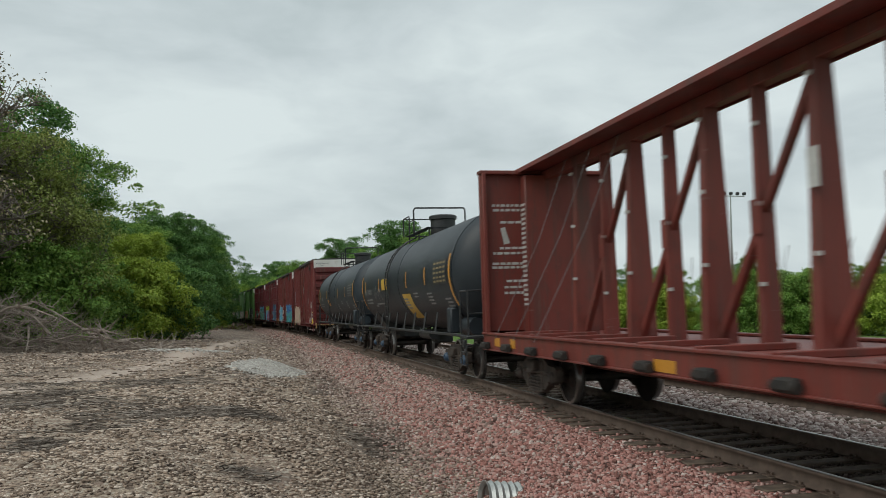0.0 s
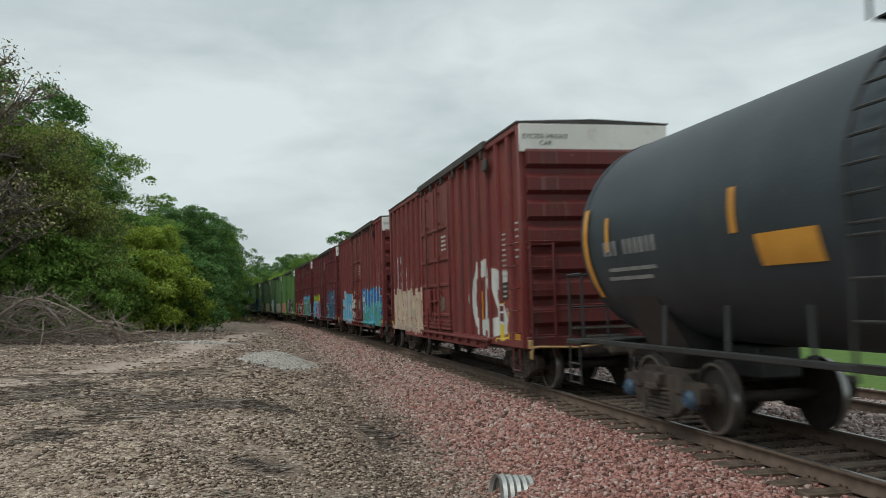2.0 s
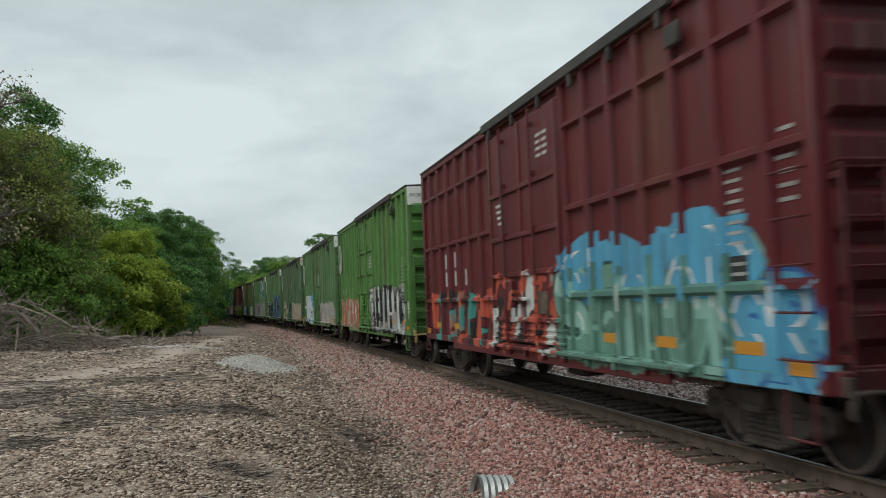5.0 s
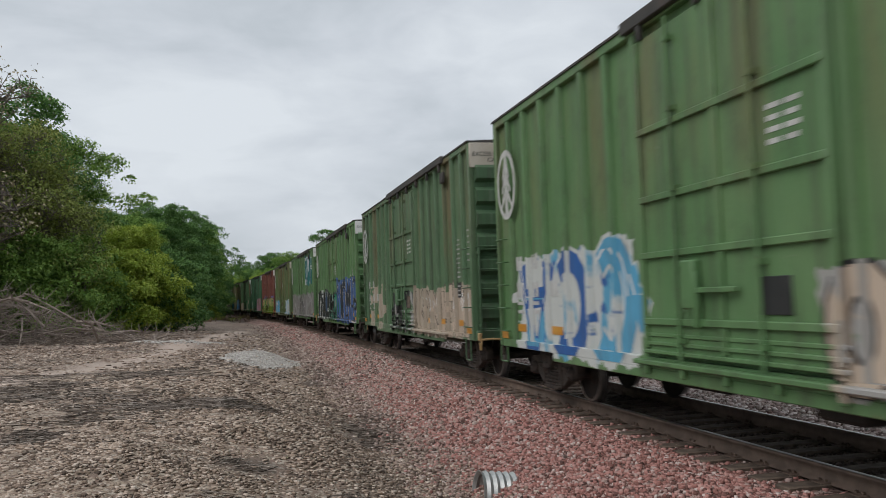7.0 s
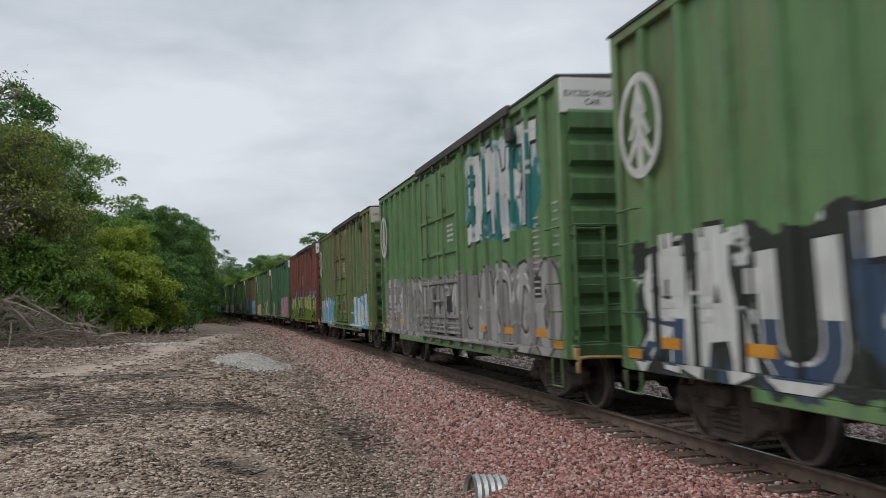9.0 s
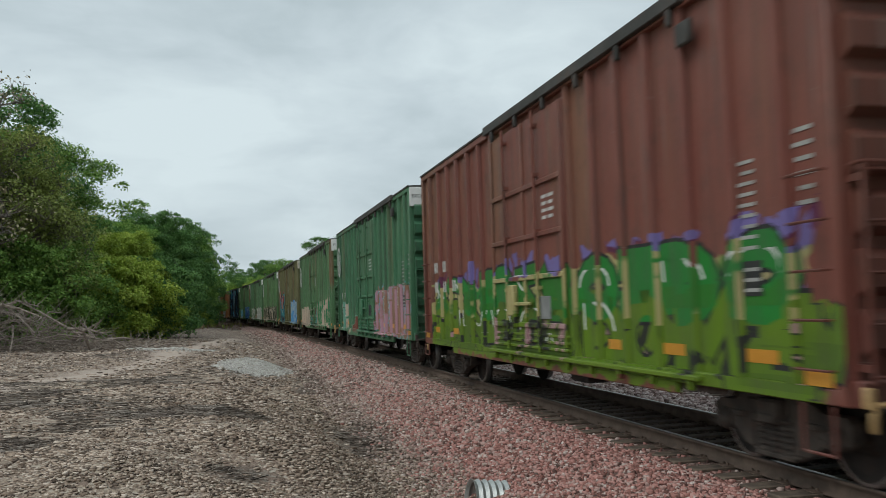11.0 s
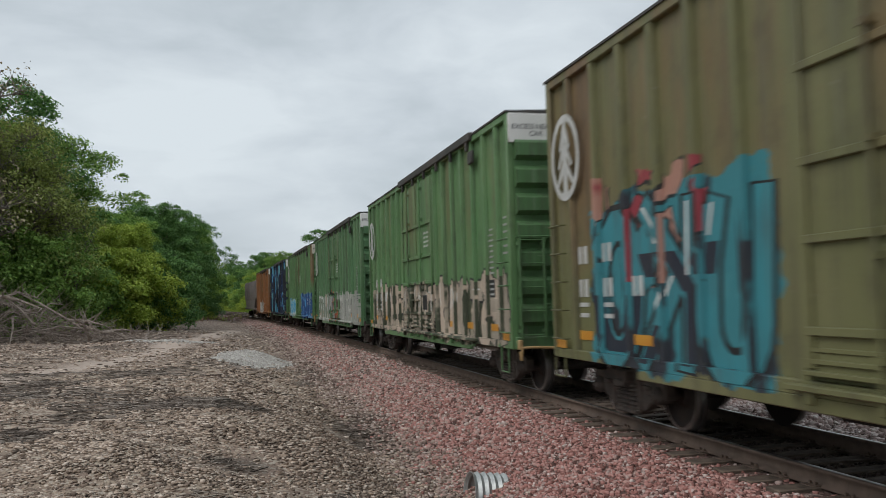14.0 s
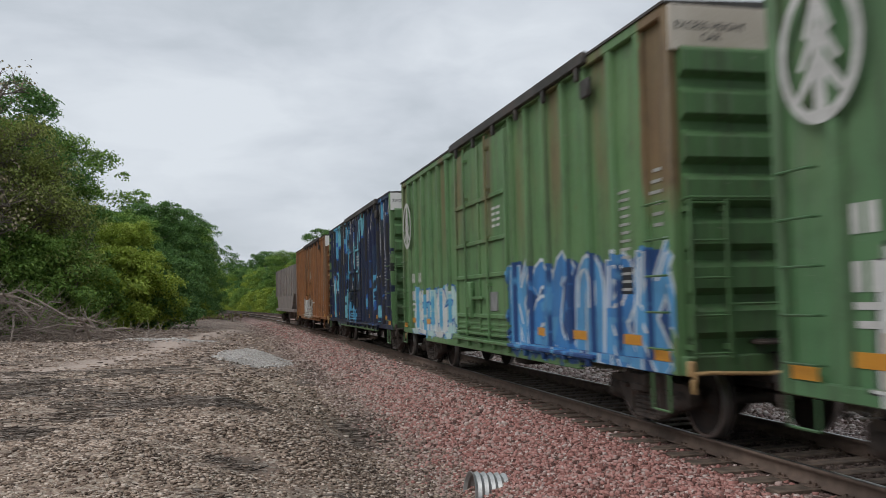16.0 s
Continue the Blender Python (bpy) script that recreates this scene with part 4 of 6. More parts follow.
    rows = [(a + 0.03 * (i % 2), a + 0.22, 3.40 + up - i * 0.11, 3.45 + up - i * 0.11) for i in range(4) for a in (-1.50, -1.22)]
    stencil(car, rows, marks, "data_line", "", -HW - 0.020)
    rows = [(y, y + 0.50, 1.12, 1.25) for y in (-H + 1.0, -H + 2.7, -H + 4.2, H - 1.32, H - 3.1)]
    if style == "post" and not emblem and seed < 19:
        rows = [(y, y + 0.10, 1.32, 1.95) for y in (-H + 0.95, -H + 3.1, -H + 5.0, H - 1.55, H - 3.4)]
    stencil(car, rows, ORANGE, "reflector", "orange reflector strip", -HW + 0.076)
    stencil(car, [(-H + 0.16, -H + 0.52, 0.98, 1.10), (H - 0.52, H - 0.16, 0.98, 1.10)], ORANGE, "reflector", "orange reflector strip", -HW - 0.006)
    s = Shape().box(-HW + 0.074, -HW + 0.080, -H + 1.18, -H + 1.50, 1.76, 2.10)
    panel = part("data_panel", s, BLACK, car, "black data panel with white lines")
    for z in (1.80, 1.90, 2.0):
        part("data_line", Shape().box(-HW + 0.070, -HW + 0.0735, -H + 1.21, -H + 1.47, z, z + 0.035), DATAW, panel)
    return car



# ---- sprayed graffiti: strokes laid over the panels and posts of the near side ----
def side_profile():
    """Corners (y, depth) of the near side between the car ends."""
    wx = HW - 0.085
    pts = [(-H - 0.01, HW), (-H + 0.13, HW), (-H + 0.131, wx)]
    for y in sorted(RIBS_FRONT[:-1]):
        pts += [(y - 0.072, wx), (y - 0.05, HW), (y + 0.05, HW), (y + 0.072, wx)]
    pts += [(DOOR[0] - 0.002, wx), (DOOR[0], HW + 0.015), (DOOR[1], HW + 0.015), (DOOR[1] + 0.002, wx)]
    for y in RIBS_REAR[:-1]:
        pts += [(y - 0.072, wx), (y - 0.05, HW), (y + 0.05, HW), (y + 0.072, wx)]
    return pts + [(H - 0.131, wx), (H - 0.13, HW), (H + 0.01, HW)]


SIDE = side_profile()
SIDE_Y, SIDE_X = [p[0] for p in SIDE], [p[1] for p in SIDE]


def cut(poly, axis, value, above):
    """The part of a convex outline on one side of a line."""
    out = []
    for i, a in enumerate(poly):
        b = poly[i - 1]
        ina, inb = (a[axis] >= value) == above, (b[axis] >= value) == above
        if ina != inb:
            t = (value - b[axis]) / (a[axis] - b[axis])
            out.append((b[0] + (a[0] - b[0]) * t, b[1] + (a[1] - b[1]) * t))
        if ina:
            out.append(a)
    return out


def drape(shape, poly, lift):
    """Adds a convex outline (y, z), following the side's posts and sill."""
    zs = ZB + 0.142
    poly = cut(poly, 1, ZT - 0.165, False)
    for low in (True, False):
        q = cut(poly, 1, zs, not low)
        if len(q) < 3:
            continue
        if low:
            q = cut(q, 1, ZB + 0.01, True)
            if len(q) > 2:
                shape.add([(-HW + 0.004 - lift, y, z) for y, z in q], [tuple(range(len(q)))])
            continue
        lo, hi = min(p[0] for p in q), max(p[0] for p in q)
        for k in range(len(SIDE) - 1):
            y0, y1 = SIDE_Y[k], SIDE_Y[k + 1]
            if y1 <= lo or y0 >= hi:
                continue
            c = cut(cut(q, 0, y0, True), 0, y1, False)
            if len(c) > 2:
                shape.add([(-(SIDE_X[k] + (SIDE_X[k + 1] - SIDE_X[k]) * (y - y0) / (y1 - y0)) - lift, y, z) for y, z in c], [tuple(range(len(c)))])


def arc(cx, cy, rx, ry, a0, a1, n=8):
    return [(cx + rx * math.cos(radians(a0 + (a1 - a0) * i / n)), cy + ry * math.sin(radians(a0 + (a1 - a0) * i / n))) for i in range(n + 1)]


STROKES = [  # loose letter-like strokes in a unit square
    [[(0.15, 1.0), (0.15, 0.35)] + arc(0.5, 0.3, 0.35, 0.3, 180, 360) + [(0.85, 0.35), (0.85, 0.95)]],
    [[(0.1, 0.0), (0.42, 1.0), (0.6, 1.0), (0.9, 0.0)], [(0.25, 0.36), (0.75, 0.40)]],
    [arc(0.5, 0.5, 0.38, 0.5, 50, 310, 12)],
    [arc(0.5, 0.74, 0.34, 0.26, 20, 270), arc(0.5, 0.25, 0.36, 0.25, 90, -160)],
    [[(0.15, 0.0), (0.15, 1.0)] + arc(0.3, 0.5, 0.55, 0.5, 90, -90)],
    [[(0.15, 0.0), (0.12, 1.0)], [(0.15, 0.45), (0.9, 1.02)], [(0.35, 0.55), (0.9, -0.02)]],
    [[(0.85, 0.95), (0.15, 0.92), (0.15, 0.05), (0.9, 0.02)], [(0.15, 0.5), (0.7, 0.55)]],
    [[(0.1, 0.0), (0.15, 1.0), (0.5, 0.4), (0.85, 1.0), (0.9, 0.0)]],
    [arc(0.5, 0.5, 0.36, 0.48, 0, 360, 14)],
    [[(0.2, 0.0), (0.2, 1.0)] + arc(0.35, 0.74, 0.42, 0.26, 90, -90), [(0.4, 0.48), (0.88, 0.0)]],
    [[(0.1, 1.0), (0.9, 0.95)], [(0.52, 0.95), (0.46, 0.0)]],
    [[(0.1, 0.9), (0.85, 1.0), (0.15, 0.1), (0.95, 0.0)]],
]
SPRAYS = {}


def spray(colour):
    """Sprayed paint of one colour: a little uneven, scuffed through in places."""
    if colour not in SPRAYS:
        n = Net("spray_paint")
        o = n.obj()
        dim = tuple(0.72 * q + 0.015 for q in colour)
        col = n.mix(n.step(n.noise(n.scale(o, (1, 1, 0.6)), 2.0, 4, 0.6), 0.35, 0.68), colour, dim)
        col = n.mix(n.m("MULTIPLY", n.step(n.noise(n.scale(o, (7, 7, 0.5)), 1.2, 4, 0.6), 0.5, 0.7), 0.35), col, (0.09, 0.075, 0.062))
        g = n.noise(o, 30, 3)
        SPRAYS[colour] = n.done(col, n.m("MULTIPLY_ADD", g, 0.25, 0.45), 0.0, g, 0.003, 0.3)
    return SPRAYS[colour]


def stroke_polys(pts, w):
    """Convex pieces of one brush stroke of half-width w."""
    out = []
    for a, b in zip(pts, pts[1:]):
        d = math.hypot(b[0] - a[0], b[1] - a[1])
        if d < 1e-4:
            continue
        u, v = (b[0] - a[0]) / d * w, (b[1] - a[1]) / d * w
        out.append([(a[0] - v - u * 0.35, a[1] + u - v * 0.35), (a[0] + v - u * 0.35, a[1] - u - v * 0.35), (b[0] + v + u * 0.35, b[1] - u + v * 0.35), (b[0] - v + u * 0.35, b[1] + u + v * 0.35)])
    return out


def letter(car, strokes, w, fill, second, outline, shine, rim):
    """One sprayed letter form: outline, fill, a second tone and a shine."""
    me = bpy.data.meshes.new("graffiti_letter")
    s, slots = Shape(), []
    lift = 0.0025
    layers = [(outline, rim, 0, 1), (fill, 0.0, 0, 1)]
    if second:
        layers.append((second, -w * 0.25, 0.0, 0.45))
    if shine:
        layers.append((shine, 0.025 - w, 0.55, 1))
    for i, (colour, grow, lo, hi) in enumerate(layers):
        for pts in strokes:
            z0, z1 = min(p[1] for p in pts), max(p[1] for p in pts)
            dx = 0.5 * w if i == len(layers) - 1 and shine else 0.0
            for poly in stroke_polys([(y + dx, z + dx * 0.5) for y, z in pts], max(0.012, w + grow)):
                if i > 1:
                    poly = cut(cut(poly, 1, z0 + (z1 - z0) * lo, True), 1, z0 + (z1 - z0) * hi + 0.002, False)
                    if len(poly) < 3:
                        continue
                k = len(s.f)
                drape(s, poly, lift)
                slots += [i] * (len(s.f) - k)
                lift += 0.00004
        lift = 0.0025 + 0.0016 * (i + 1)
    if not s.f:
        return
    me.from_pydata(s.v, [], s.f)
    for colour, *_ in layers:
        me.materials.append(spray(colour))
    me.polygons.foreach_set("material_index", slots)
    ob = new("graffiti_letter", me)
    ob.parent = car


def graffiti(car, tags):
    for y0, y1, z0, z1, f1, f2, line_c, halo, per, seed in tags:
        if halo is None and f1 != f2:
            continue
        r = random.Random(int(seed * 10))
        wide = min(1.75, max(0.62, 1.15 / per))
        count = max(2, round((y1 - y0) / wide))
        wide = (y1 - y0) / count
        tall = z1 - z0
        for i in range(count):
            form = STROKES[r.randrange(len(STROKES))]
            flip, turn = r.random() < 0.45, r.random() < 0.4
            form = [[(1 - u if flip else u, 1 - v if turn else v) for u, v in pts] for pts in form]
            if r.random() < 0.5:
                form = form + [[(0.9, r.uniform(0.1, 0.9)), (1.12, r.uniform(0.3, 0.6)), (1.25, r.uniform(0.0, 1.0))]]
            lean, grow, rise = r.uniform(-0.14, 0.20), r.uniform(0.92, 1.22), r.uniform(-0.04, 0.06)
            ww = wide * r.uniform(0.95, 1.18)
            yl = y1 - i * wide
            zz = min(tall * (0.94 + rise), z1 - z0)
            strokes = [[(yl - (u * ww * 0.92 + lean * v * 0.7), z0 + 0.10 + v * zz * 0.84 * min(1.08, grow)) for u, v in pts] for pts in form]
            w = min(0.17, 0.13 * wide + 0.045 * tall) * r.uniform(0.85, 1.2)
            letter(car, strokes, w, f1 if r.random() < 0.68 else f2, f2 if r.random() < 0.6 else None, line_c, (0.72, 0.72, 0.70) if r.random() < 0.6 and sum(f1) < 1.5 else None, 0.045 * max(1.0, tall / 1.25))


def tank_meshes():
    out = {}
    R, zc, half = 1.52, 2.62, 8.35
    prof = [(-half + 0.75 * (1 - math.cos(k / 10 * math.pi / 2)), R * math.sin(k / 10 * math.pi / 2)) for k in range(11)]
    prof[0] = (prof[0][0], 0.002)
    full = prof + [(-4, R), (-0.6, R)] + [(0.6, R), (4, R)] + [(-y, r) for y, r in prof[::-1]]
    out["shell"] = Shape().lathe(full, "y", (0, 0, zc), 64).mesh("shell", 60)
    out["weld_band"] = []
    for y in (-half + 0.78, -0.45, half - 0.78):
        c = Shape().lathe([(y - 0.05, R - 0.002), (y - 0.05, R + 0.012), (y + 0.05, R + 0.012), (y + 0.05, R - 0.002)], "y", (0, 0, zc), 64)
        out["weld_band"].append(c.mesh("weld_band", 60))
    f = Shape()
    f.box(-1.45, -1.37, -half + 0.3, half - 0.3, 1.06, 1.13, 0.01).box(1.37, 1.45, -half + 0.3, half - 0.3, 1.06, 1.13, 0.01)
    for e in (-1, 1):
        y0, y1 = sorted((e * (half + 0.25), e * (half - 3.4)))
        f.box(-0.30, 0.30, y0, y1, 0.68, 1.10, 0.03)
        y0, y1 = sorted((e * (half + 0.28), e * (half - 0.35)))
        f.box(-1.46, 1.46, y0, y1, 1.02, 1.10, 0.015)
        y0, y1 = sorted((e * (half - 2.6), e * (half - 1.4)))
        f.prism([(-1.25, 1.75), (-0.75, 0.95), (0.75, 0.95), (1.25, 1.75), (0.8, 1.35), (-0.8, 1.35)], "y", y0, y1)
    for i in range(8):
        y = -5.2 + i * 1.49
        f.pipe([(-1.41, y, 1.10), (-1.28, y + 0.20, 1.62)], 0.028, 6)
        f.pipe([(1.41, y, 1.10), (1.28, y + 0.20, 1.62)], 0.028, 6)
    f.tube((-0.5, -1.0, 0.92), (-0.5, 0.6, 0.92), 0.16, 12).box(-0.3, 0.3, -0.25, 0.25, 0.62, 1.12, 0.05)
    out["frame"] = f.mesh("frame")
    out["end_railing"] = []
    for e in (-1, 1):
        g = Shape()
        y = e * (half + 0.24)
        for x in (-1.40, -0.75, 0.75, 1.40):
            g.tube((x, y, 1.08), (x, y, 2.12), 0.022, 8)
        g.pipe([(-1.40, y, 2.12), (-0.75, y, 2.12)], 0.022).pipe([(0.75, y, 2.12), (1.40, y, 2.12)], 0.022).pipe([(-1.40, y, 1.6), (-0.75, y, 1.6)], 0.018)
        g.pipe([(-1.42, y, 2.12), (-1.42, y - e * 0.62, 2.12), (-1.42, y - e * 0.62, 1.08)], 0.022)
        for z in (0.42, 0.72):
            g.pipe([(-1.44, y - e * 0.06, z), (-1.44, y - e * 0.5, z)], 0.016)
        for q in (0.06, 0.5):
            g.tube((-1.44, y - e * q, 0.40), (-1.44, y - e * q, 1.06), 0.016, 6)
        out["end_railing"].append(g.mesh("end_railing"))
    p = Shape()
    z = zc + R + 0.10
    for x in (-0.72, 0.5):
        p.box(x, x + 0.22, -1.4, 2.1, z, z + 0.03, 0.006)
    p.box(-0.72, 0.72, -1.4, -1.15, z, z + 0.03, 0.006).box(-0.72, 0.72, 1.85, 2.1, z, z + 0.03, 0.006)
    for y in (-1.3, 0.3, 1.95):
        for x in (-0.62, 0.62):
            p.tube((x, y, zc + 1.30), (x, y, z), 0.025, 6)
    out["walkway"] = p.mesh("walkway")
    q = Shape()
    q.pipe([(-0.8, 2.05, z), (-0.8, 2.05, z + 0.56), (-0.8, 1.98, z + 0.62), (-0.8, 1.07, z + 0.62), (-0.8, 1.0, z + 0.56), (-0.8, 1.0, z)], 0.022, 8)
    q.pipe([(-0.8, 1.0, z + 0.42), (-0.8, 0.15, z + 0.42)], 0.018, 8)
    q.pipe([(-0.82, 0.12, z - 0.05), (-0.82, 0.12, z + 0.74), (-0.76, 0.12, z + 0.80), (0.86, 0.12, z + 0.80), (0.92, 0.12, z + 0.74), (0.92, 0.12, z - 0.05)], 0.028, 8)
    q.pipe([(0.8, 0.1, z + 0.30), (0.8, -1.3, z + 0.30), (0.8, -1.35, z)], 0.020, 8)
    q.pipe([(-0.8, 2.05, z + 0.62), (0.8, 2.05, z + 0.62), (0.8, 2.05, z)], 0.020, 8)
    out["top_railing"] = q.mesh("top_railing")
    d = Shape().lathe([(zc + R - 0.10, 0.40), (zc + R + 0.42, 0.40), (zc + R + 0.44, 0.45), (zc + R + 0.54, 0.45), (zc + R + 0.58, 0.38), (zc + R + 0.58, 0.001)], "z", (0, -0.55, 0), 24)
    d.tube((0.1, 0.75, zc + R - 0.05), (0.1, 0.75, zc + R + 0.25), 0.12, 12)
    out["dome"] = d.mesh("dome")
    l = Shape()
    def rim(a, r):
        return (-r * math.sin(a), zc + r * math.cos(a))
    for y in (1.00, 1.45):
        pts = [(rim(a, R + 0.10)[0], y, rim(a, R + 0.10)[1]) for a in [0.35 + 0.2 * i for i in range(8)]] + [(-1.60, y, 2.3), (-1.60, y, 1.0)]
        l.pipe(pts, 0.022, 6)
    for i in range(10):
        a = 0.42 + 0.15 * i
        x, zz = rim(a, R + 0.10)
        l.tube((x, 1.0, zz), (x, 1.45, zz), 0.016, 6)
    for zz in (2.2, 1.85, 1.5, 1.15):
        l.tube((-1.60, 1.0, zz), (-1.60, 1.45, zz), 0.016, 6)
    out["ladder"] = l.mesh("ladder")
    a = Shape().tube((-1.05, -half + 1.2, 1.30), (-1.05, -half + 0.25, 1.30), 0.20, 16).box(-1.42, -1.15, -half + 1.35, -half + 1.75, 1.12, 1.75, 0.04)
    out["air_tank"] = a.mesh("air_tank")
    return out


TANKS = tank_meshes()


def on_shell(rows, R=1.530, zc=2.62):
    """Patches that follow the tank's side: (y0, y1, z0, z1)."""
    s = Shape()
    for y0, y1, z0, z1 in rows:
        a0, a1 = math.asin(max(-1, min(1, (z0 - zc) / R))), math.asin(max(-1, min(1, (z1 - zc) / R)))
        for k in range(8):
            a, b = a0 + (a1 - a0) * k / 8, a0 + (a1 - a0) * (k + 1) / 8
            s.add([(-R * math.cos(a), y0, zc + R * math.sin(a)), (-R * math.cos(a), y1, zc + R * math.sin(a)), (-R * math.cos(b), y1, zc + R * math.sin(b)), (-R * math.cos(b), y0, zc + R * math.sin(b))], [(0, 1, 2, 3)])
    return s


def tank_car(label, shell, dusty):
    car = thing("tank_car", label, "tank car", "tank cars of the passing freight train")
    m = TANKS
    part("shell", m["shell"], shell, car)
    for me in m["weld_band"]:
        part("weld_band", me, shell, car)
    part("frame", m["frame"], BLACK, car)
    for me in m["end_railing"]:
        part("end_railing", me, BLACK, car, "black railing round the end platform")
    part("walkway", m["walkway"], BLACK, car)
    part("top_railing", m["top_railing"], BLACK, car)
    part("dome", m["dome"], BLACK, car)
    part("ladder", m["ladder"], BLACK, car)
    part("air_tank", m["air_tank"], shell, car)
    couplers(car, 9.0)
    lever(car, -8.25, -1, BLACK)
    for y in (-6.1, 6.1):
        truck(car, y, cap=BLUECAP)
    bars = [(y, y + 0.12, 2.38, 2.86) for y in (-4.6, -1.9, 3.3, 6.6)]
    part("reflector", on_shell(bars), ORANGE, car, "upright orange reflector strips")
    part("end_stripe", on_shell([(-7.52, -7.36, 1.75, 3.05), (7.36, 7.52, 1.75, 3.05)], 1.544), ORANGE, car, "long orange stripe at the tank end")
    rows = [(-6.95 + 0.35 * i, -6.70 + 0.35 * i, z, z + 0.05) for i in range(4) for z in (2.40, 2.50, 2.62, 2.74, 2.86)]
    part("data_block", on_shell([(-7.05, -5.55, 2.34, 2.98)], 1.527), BLACK, car, "dark data block")
    part("data_lines", on_shell(rows), GREYW if dusty else DATATAN, car)
    rows = []
    for y, z, k in ((-5.1, 2.12, 4), (-3.3, 2.16, 2), (-1.6, 2.02, 4), (-7.0, 1.95, 4)):
        rows += [(y, y + 0.62 - 0.08 * (i % 2), z - i * 0.09, z + 0.045 - i * 0.09) for i in range(k)]
    part("small_print", on_shell(rows), GREYW, car)
    rows = [(5.2 + 0.17 * i, 5.29 + 0.17 * i, 2.32, 2.52) for i in range(10) if i != 6]
    rows += [(5.3, 6.8, 2.10, 2.15), (5.5, 6.9, 1.98, 2.03)]
    part("reporting_mark", on_shell(rows), GREYW, car, "grey lettering bars")
    if dusty:
        part("placard", on_shell([(2.0, 3.0, 2.02, 2.34)]), ORANGE, car, "orange notice patch")
    else:
        part("placard", on_shell([(1.65, 2.75, 2.42, 2.80)]), YELLOW, car, "yellow notice patch")
        part("placard", on_shell([(-2.2, -0.95, 1.45, 2.2)]), YELLOW, car, "large yellow notice patch")
        rows = [(3.0 + 0.21 * i, 3.06 + 0.21 * i, 2.05 + 0.12 * (i % 3), 2.32 + 0.10 * ((i * 7) % 4)) for i in range(8)]
        rows += [(2.9, 4.6, 1.93, 1.98), (4.5, 5.0, 1.85, 1.92)]
        part("sprayed_tag", on_shell(rows), GREYW, car, "pale sprayed scribble")
    return car


CB_H, CB_B = 12.0, 11.6


def centerbeam(label, red):
    car = thing("centerbeam_flatcar", label, "flatcar")
    part("deck", Shape().box(-1.34, 1.34, -CB_B, CB_B, 1.08, 1.16, 0.01), red, car)
    for q in (-1, 1):
        xs = sorted((q * 1.44, q * 1.34))
        d = Shape().box(xs[0], xs[1], -CB_B, CB_B, 0.86, 1.19, 0.012)
        xs = sorted((q * 1.48, q * 1.30))
        d.box(xs[0], xs[1], -CB_B, CB_B, 1.17, 1.21, 0.008).box(xs[0], xs[1], -CB_B, CB_B, 0.85, 0.88, 0.008)
        part("side_sill", d, red, car)
    part("centre_sill", Shape().box(-0.42, 0.42, -CB_B, CB_B, 0.62, 1.08, 0.02), red, car)
    for i in range(16):
        y = -CB_B + 0.8 + i * 1.47
        s = Shape().box(-1.58, -1.43, y - 0.14, y + 0.14, 0.90, 1.02, 0.02).tube((-1.52, y - 0.19, 0.94), (-1.52, y + 0.19, 0.94), 0.06, 10)
        part("winch", s, UNDER, car)
        part("deck_riser", Shape().box(-1.40, -0.15, y + 0.25, y + 0.40, 1.16, 1.24, 0.01), red, car)
    for e in (-1, 1):
        y = e * CB_B
        s = Shape().box(-1.45, 1.45, min(y, y - e * 0.10), max(y, y - e * 0.10), 1.1, 4.56, 0.012)
        bk = part("bulkhead", s, red, car, "tall steel end bulkhead")
        for q in (-1.43, 1.35):
            part("edge_post", Shape().box(q, q + 0.08, min(y, y - e * 0.26), max(y, y - e * 0.26), 1.1, 4.56, 0.012), red, bk)
        part("top_rail", Shape().box(-1.47, 1.47, min(y + e * 0.02, y - e * 0.24), max(y + e * 0.02, y - e * 0.24), 4.54, 4.62, 0.012), red, bk)
        part("pilaster", Shape().box(-0.55, 0.55, min(y, y - e * 0.42), max(y, y - e * 0.42), 1.1, 4.5, 0.02), red, bk)
        if e > 0:
            r = random.Random(4)
            rows = []
            for z, w in ((3.86, 0.95), (3.76, 0.9), (3.50, 0.6), (2.95, 0.65), (2.84, 0.95), (2.62, 1.0), (2.54, 1.02), (2.25, 0.4), (2.12, 0.5), (2.0, 0.5)):
                x = -1.0 + 0.5 - w / 2
                while x < -0.5 + w / 2:
                    k = r.uniform(0.05, 0.16)
                    rows.append((x, min(x + k, -0.5 + w / 2), z))
                    x += k + 0.03
            t = Shape()
            for x0, x1, z in rows:
                t.box(x0 - 0.22, x1 - 0.22, y - 0.106, y - 0.100, z, z + 0.05)
            t.add([(-1.02, y - 0.106, 3.40), (-0.92, y - 0.106, 3.42), (-0.82, y - 0.106, 3.08), (-0.95, y - 0.106, 3.05)], [(0, 1, 2, 3)])
            part("lettering", t, WHITE, bk, "white lines of lettering")
            t = Shape()
            for i in range(22):
                t.box(-0.562, -0.556, y - 0.40, y - 0.14, 1.75 + i * 0.10, 1.80 + i * 0.10)
            part("lettering", t, WHITE, bk, "column of white marks")
    c = Shape().box(-0.62, 0.62, -CB_B, CB_B, 4.60, 4.66, 0.01).box(-0.63, -0.60, -CB_B, CB_B, 4.56, 4.66, 0.01).box(0.60, 0.63, -CB_B, CB_B, 4.56, 4.66, 0.01)
    part("top_chord", c, red, car)
    part("chord_web", Shape().box(-0.10, 0.10, -CB_B, CB_B, 4.40, 4.60, 0.015), red, car)
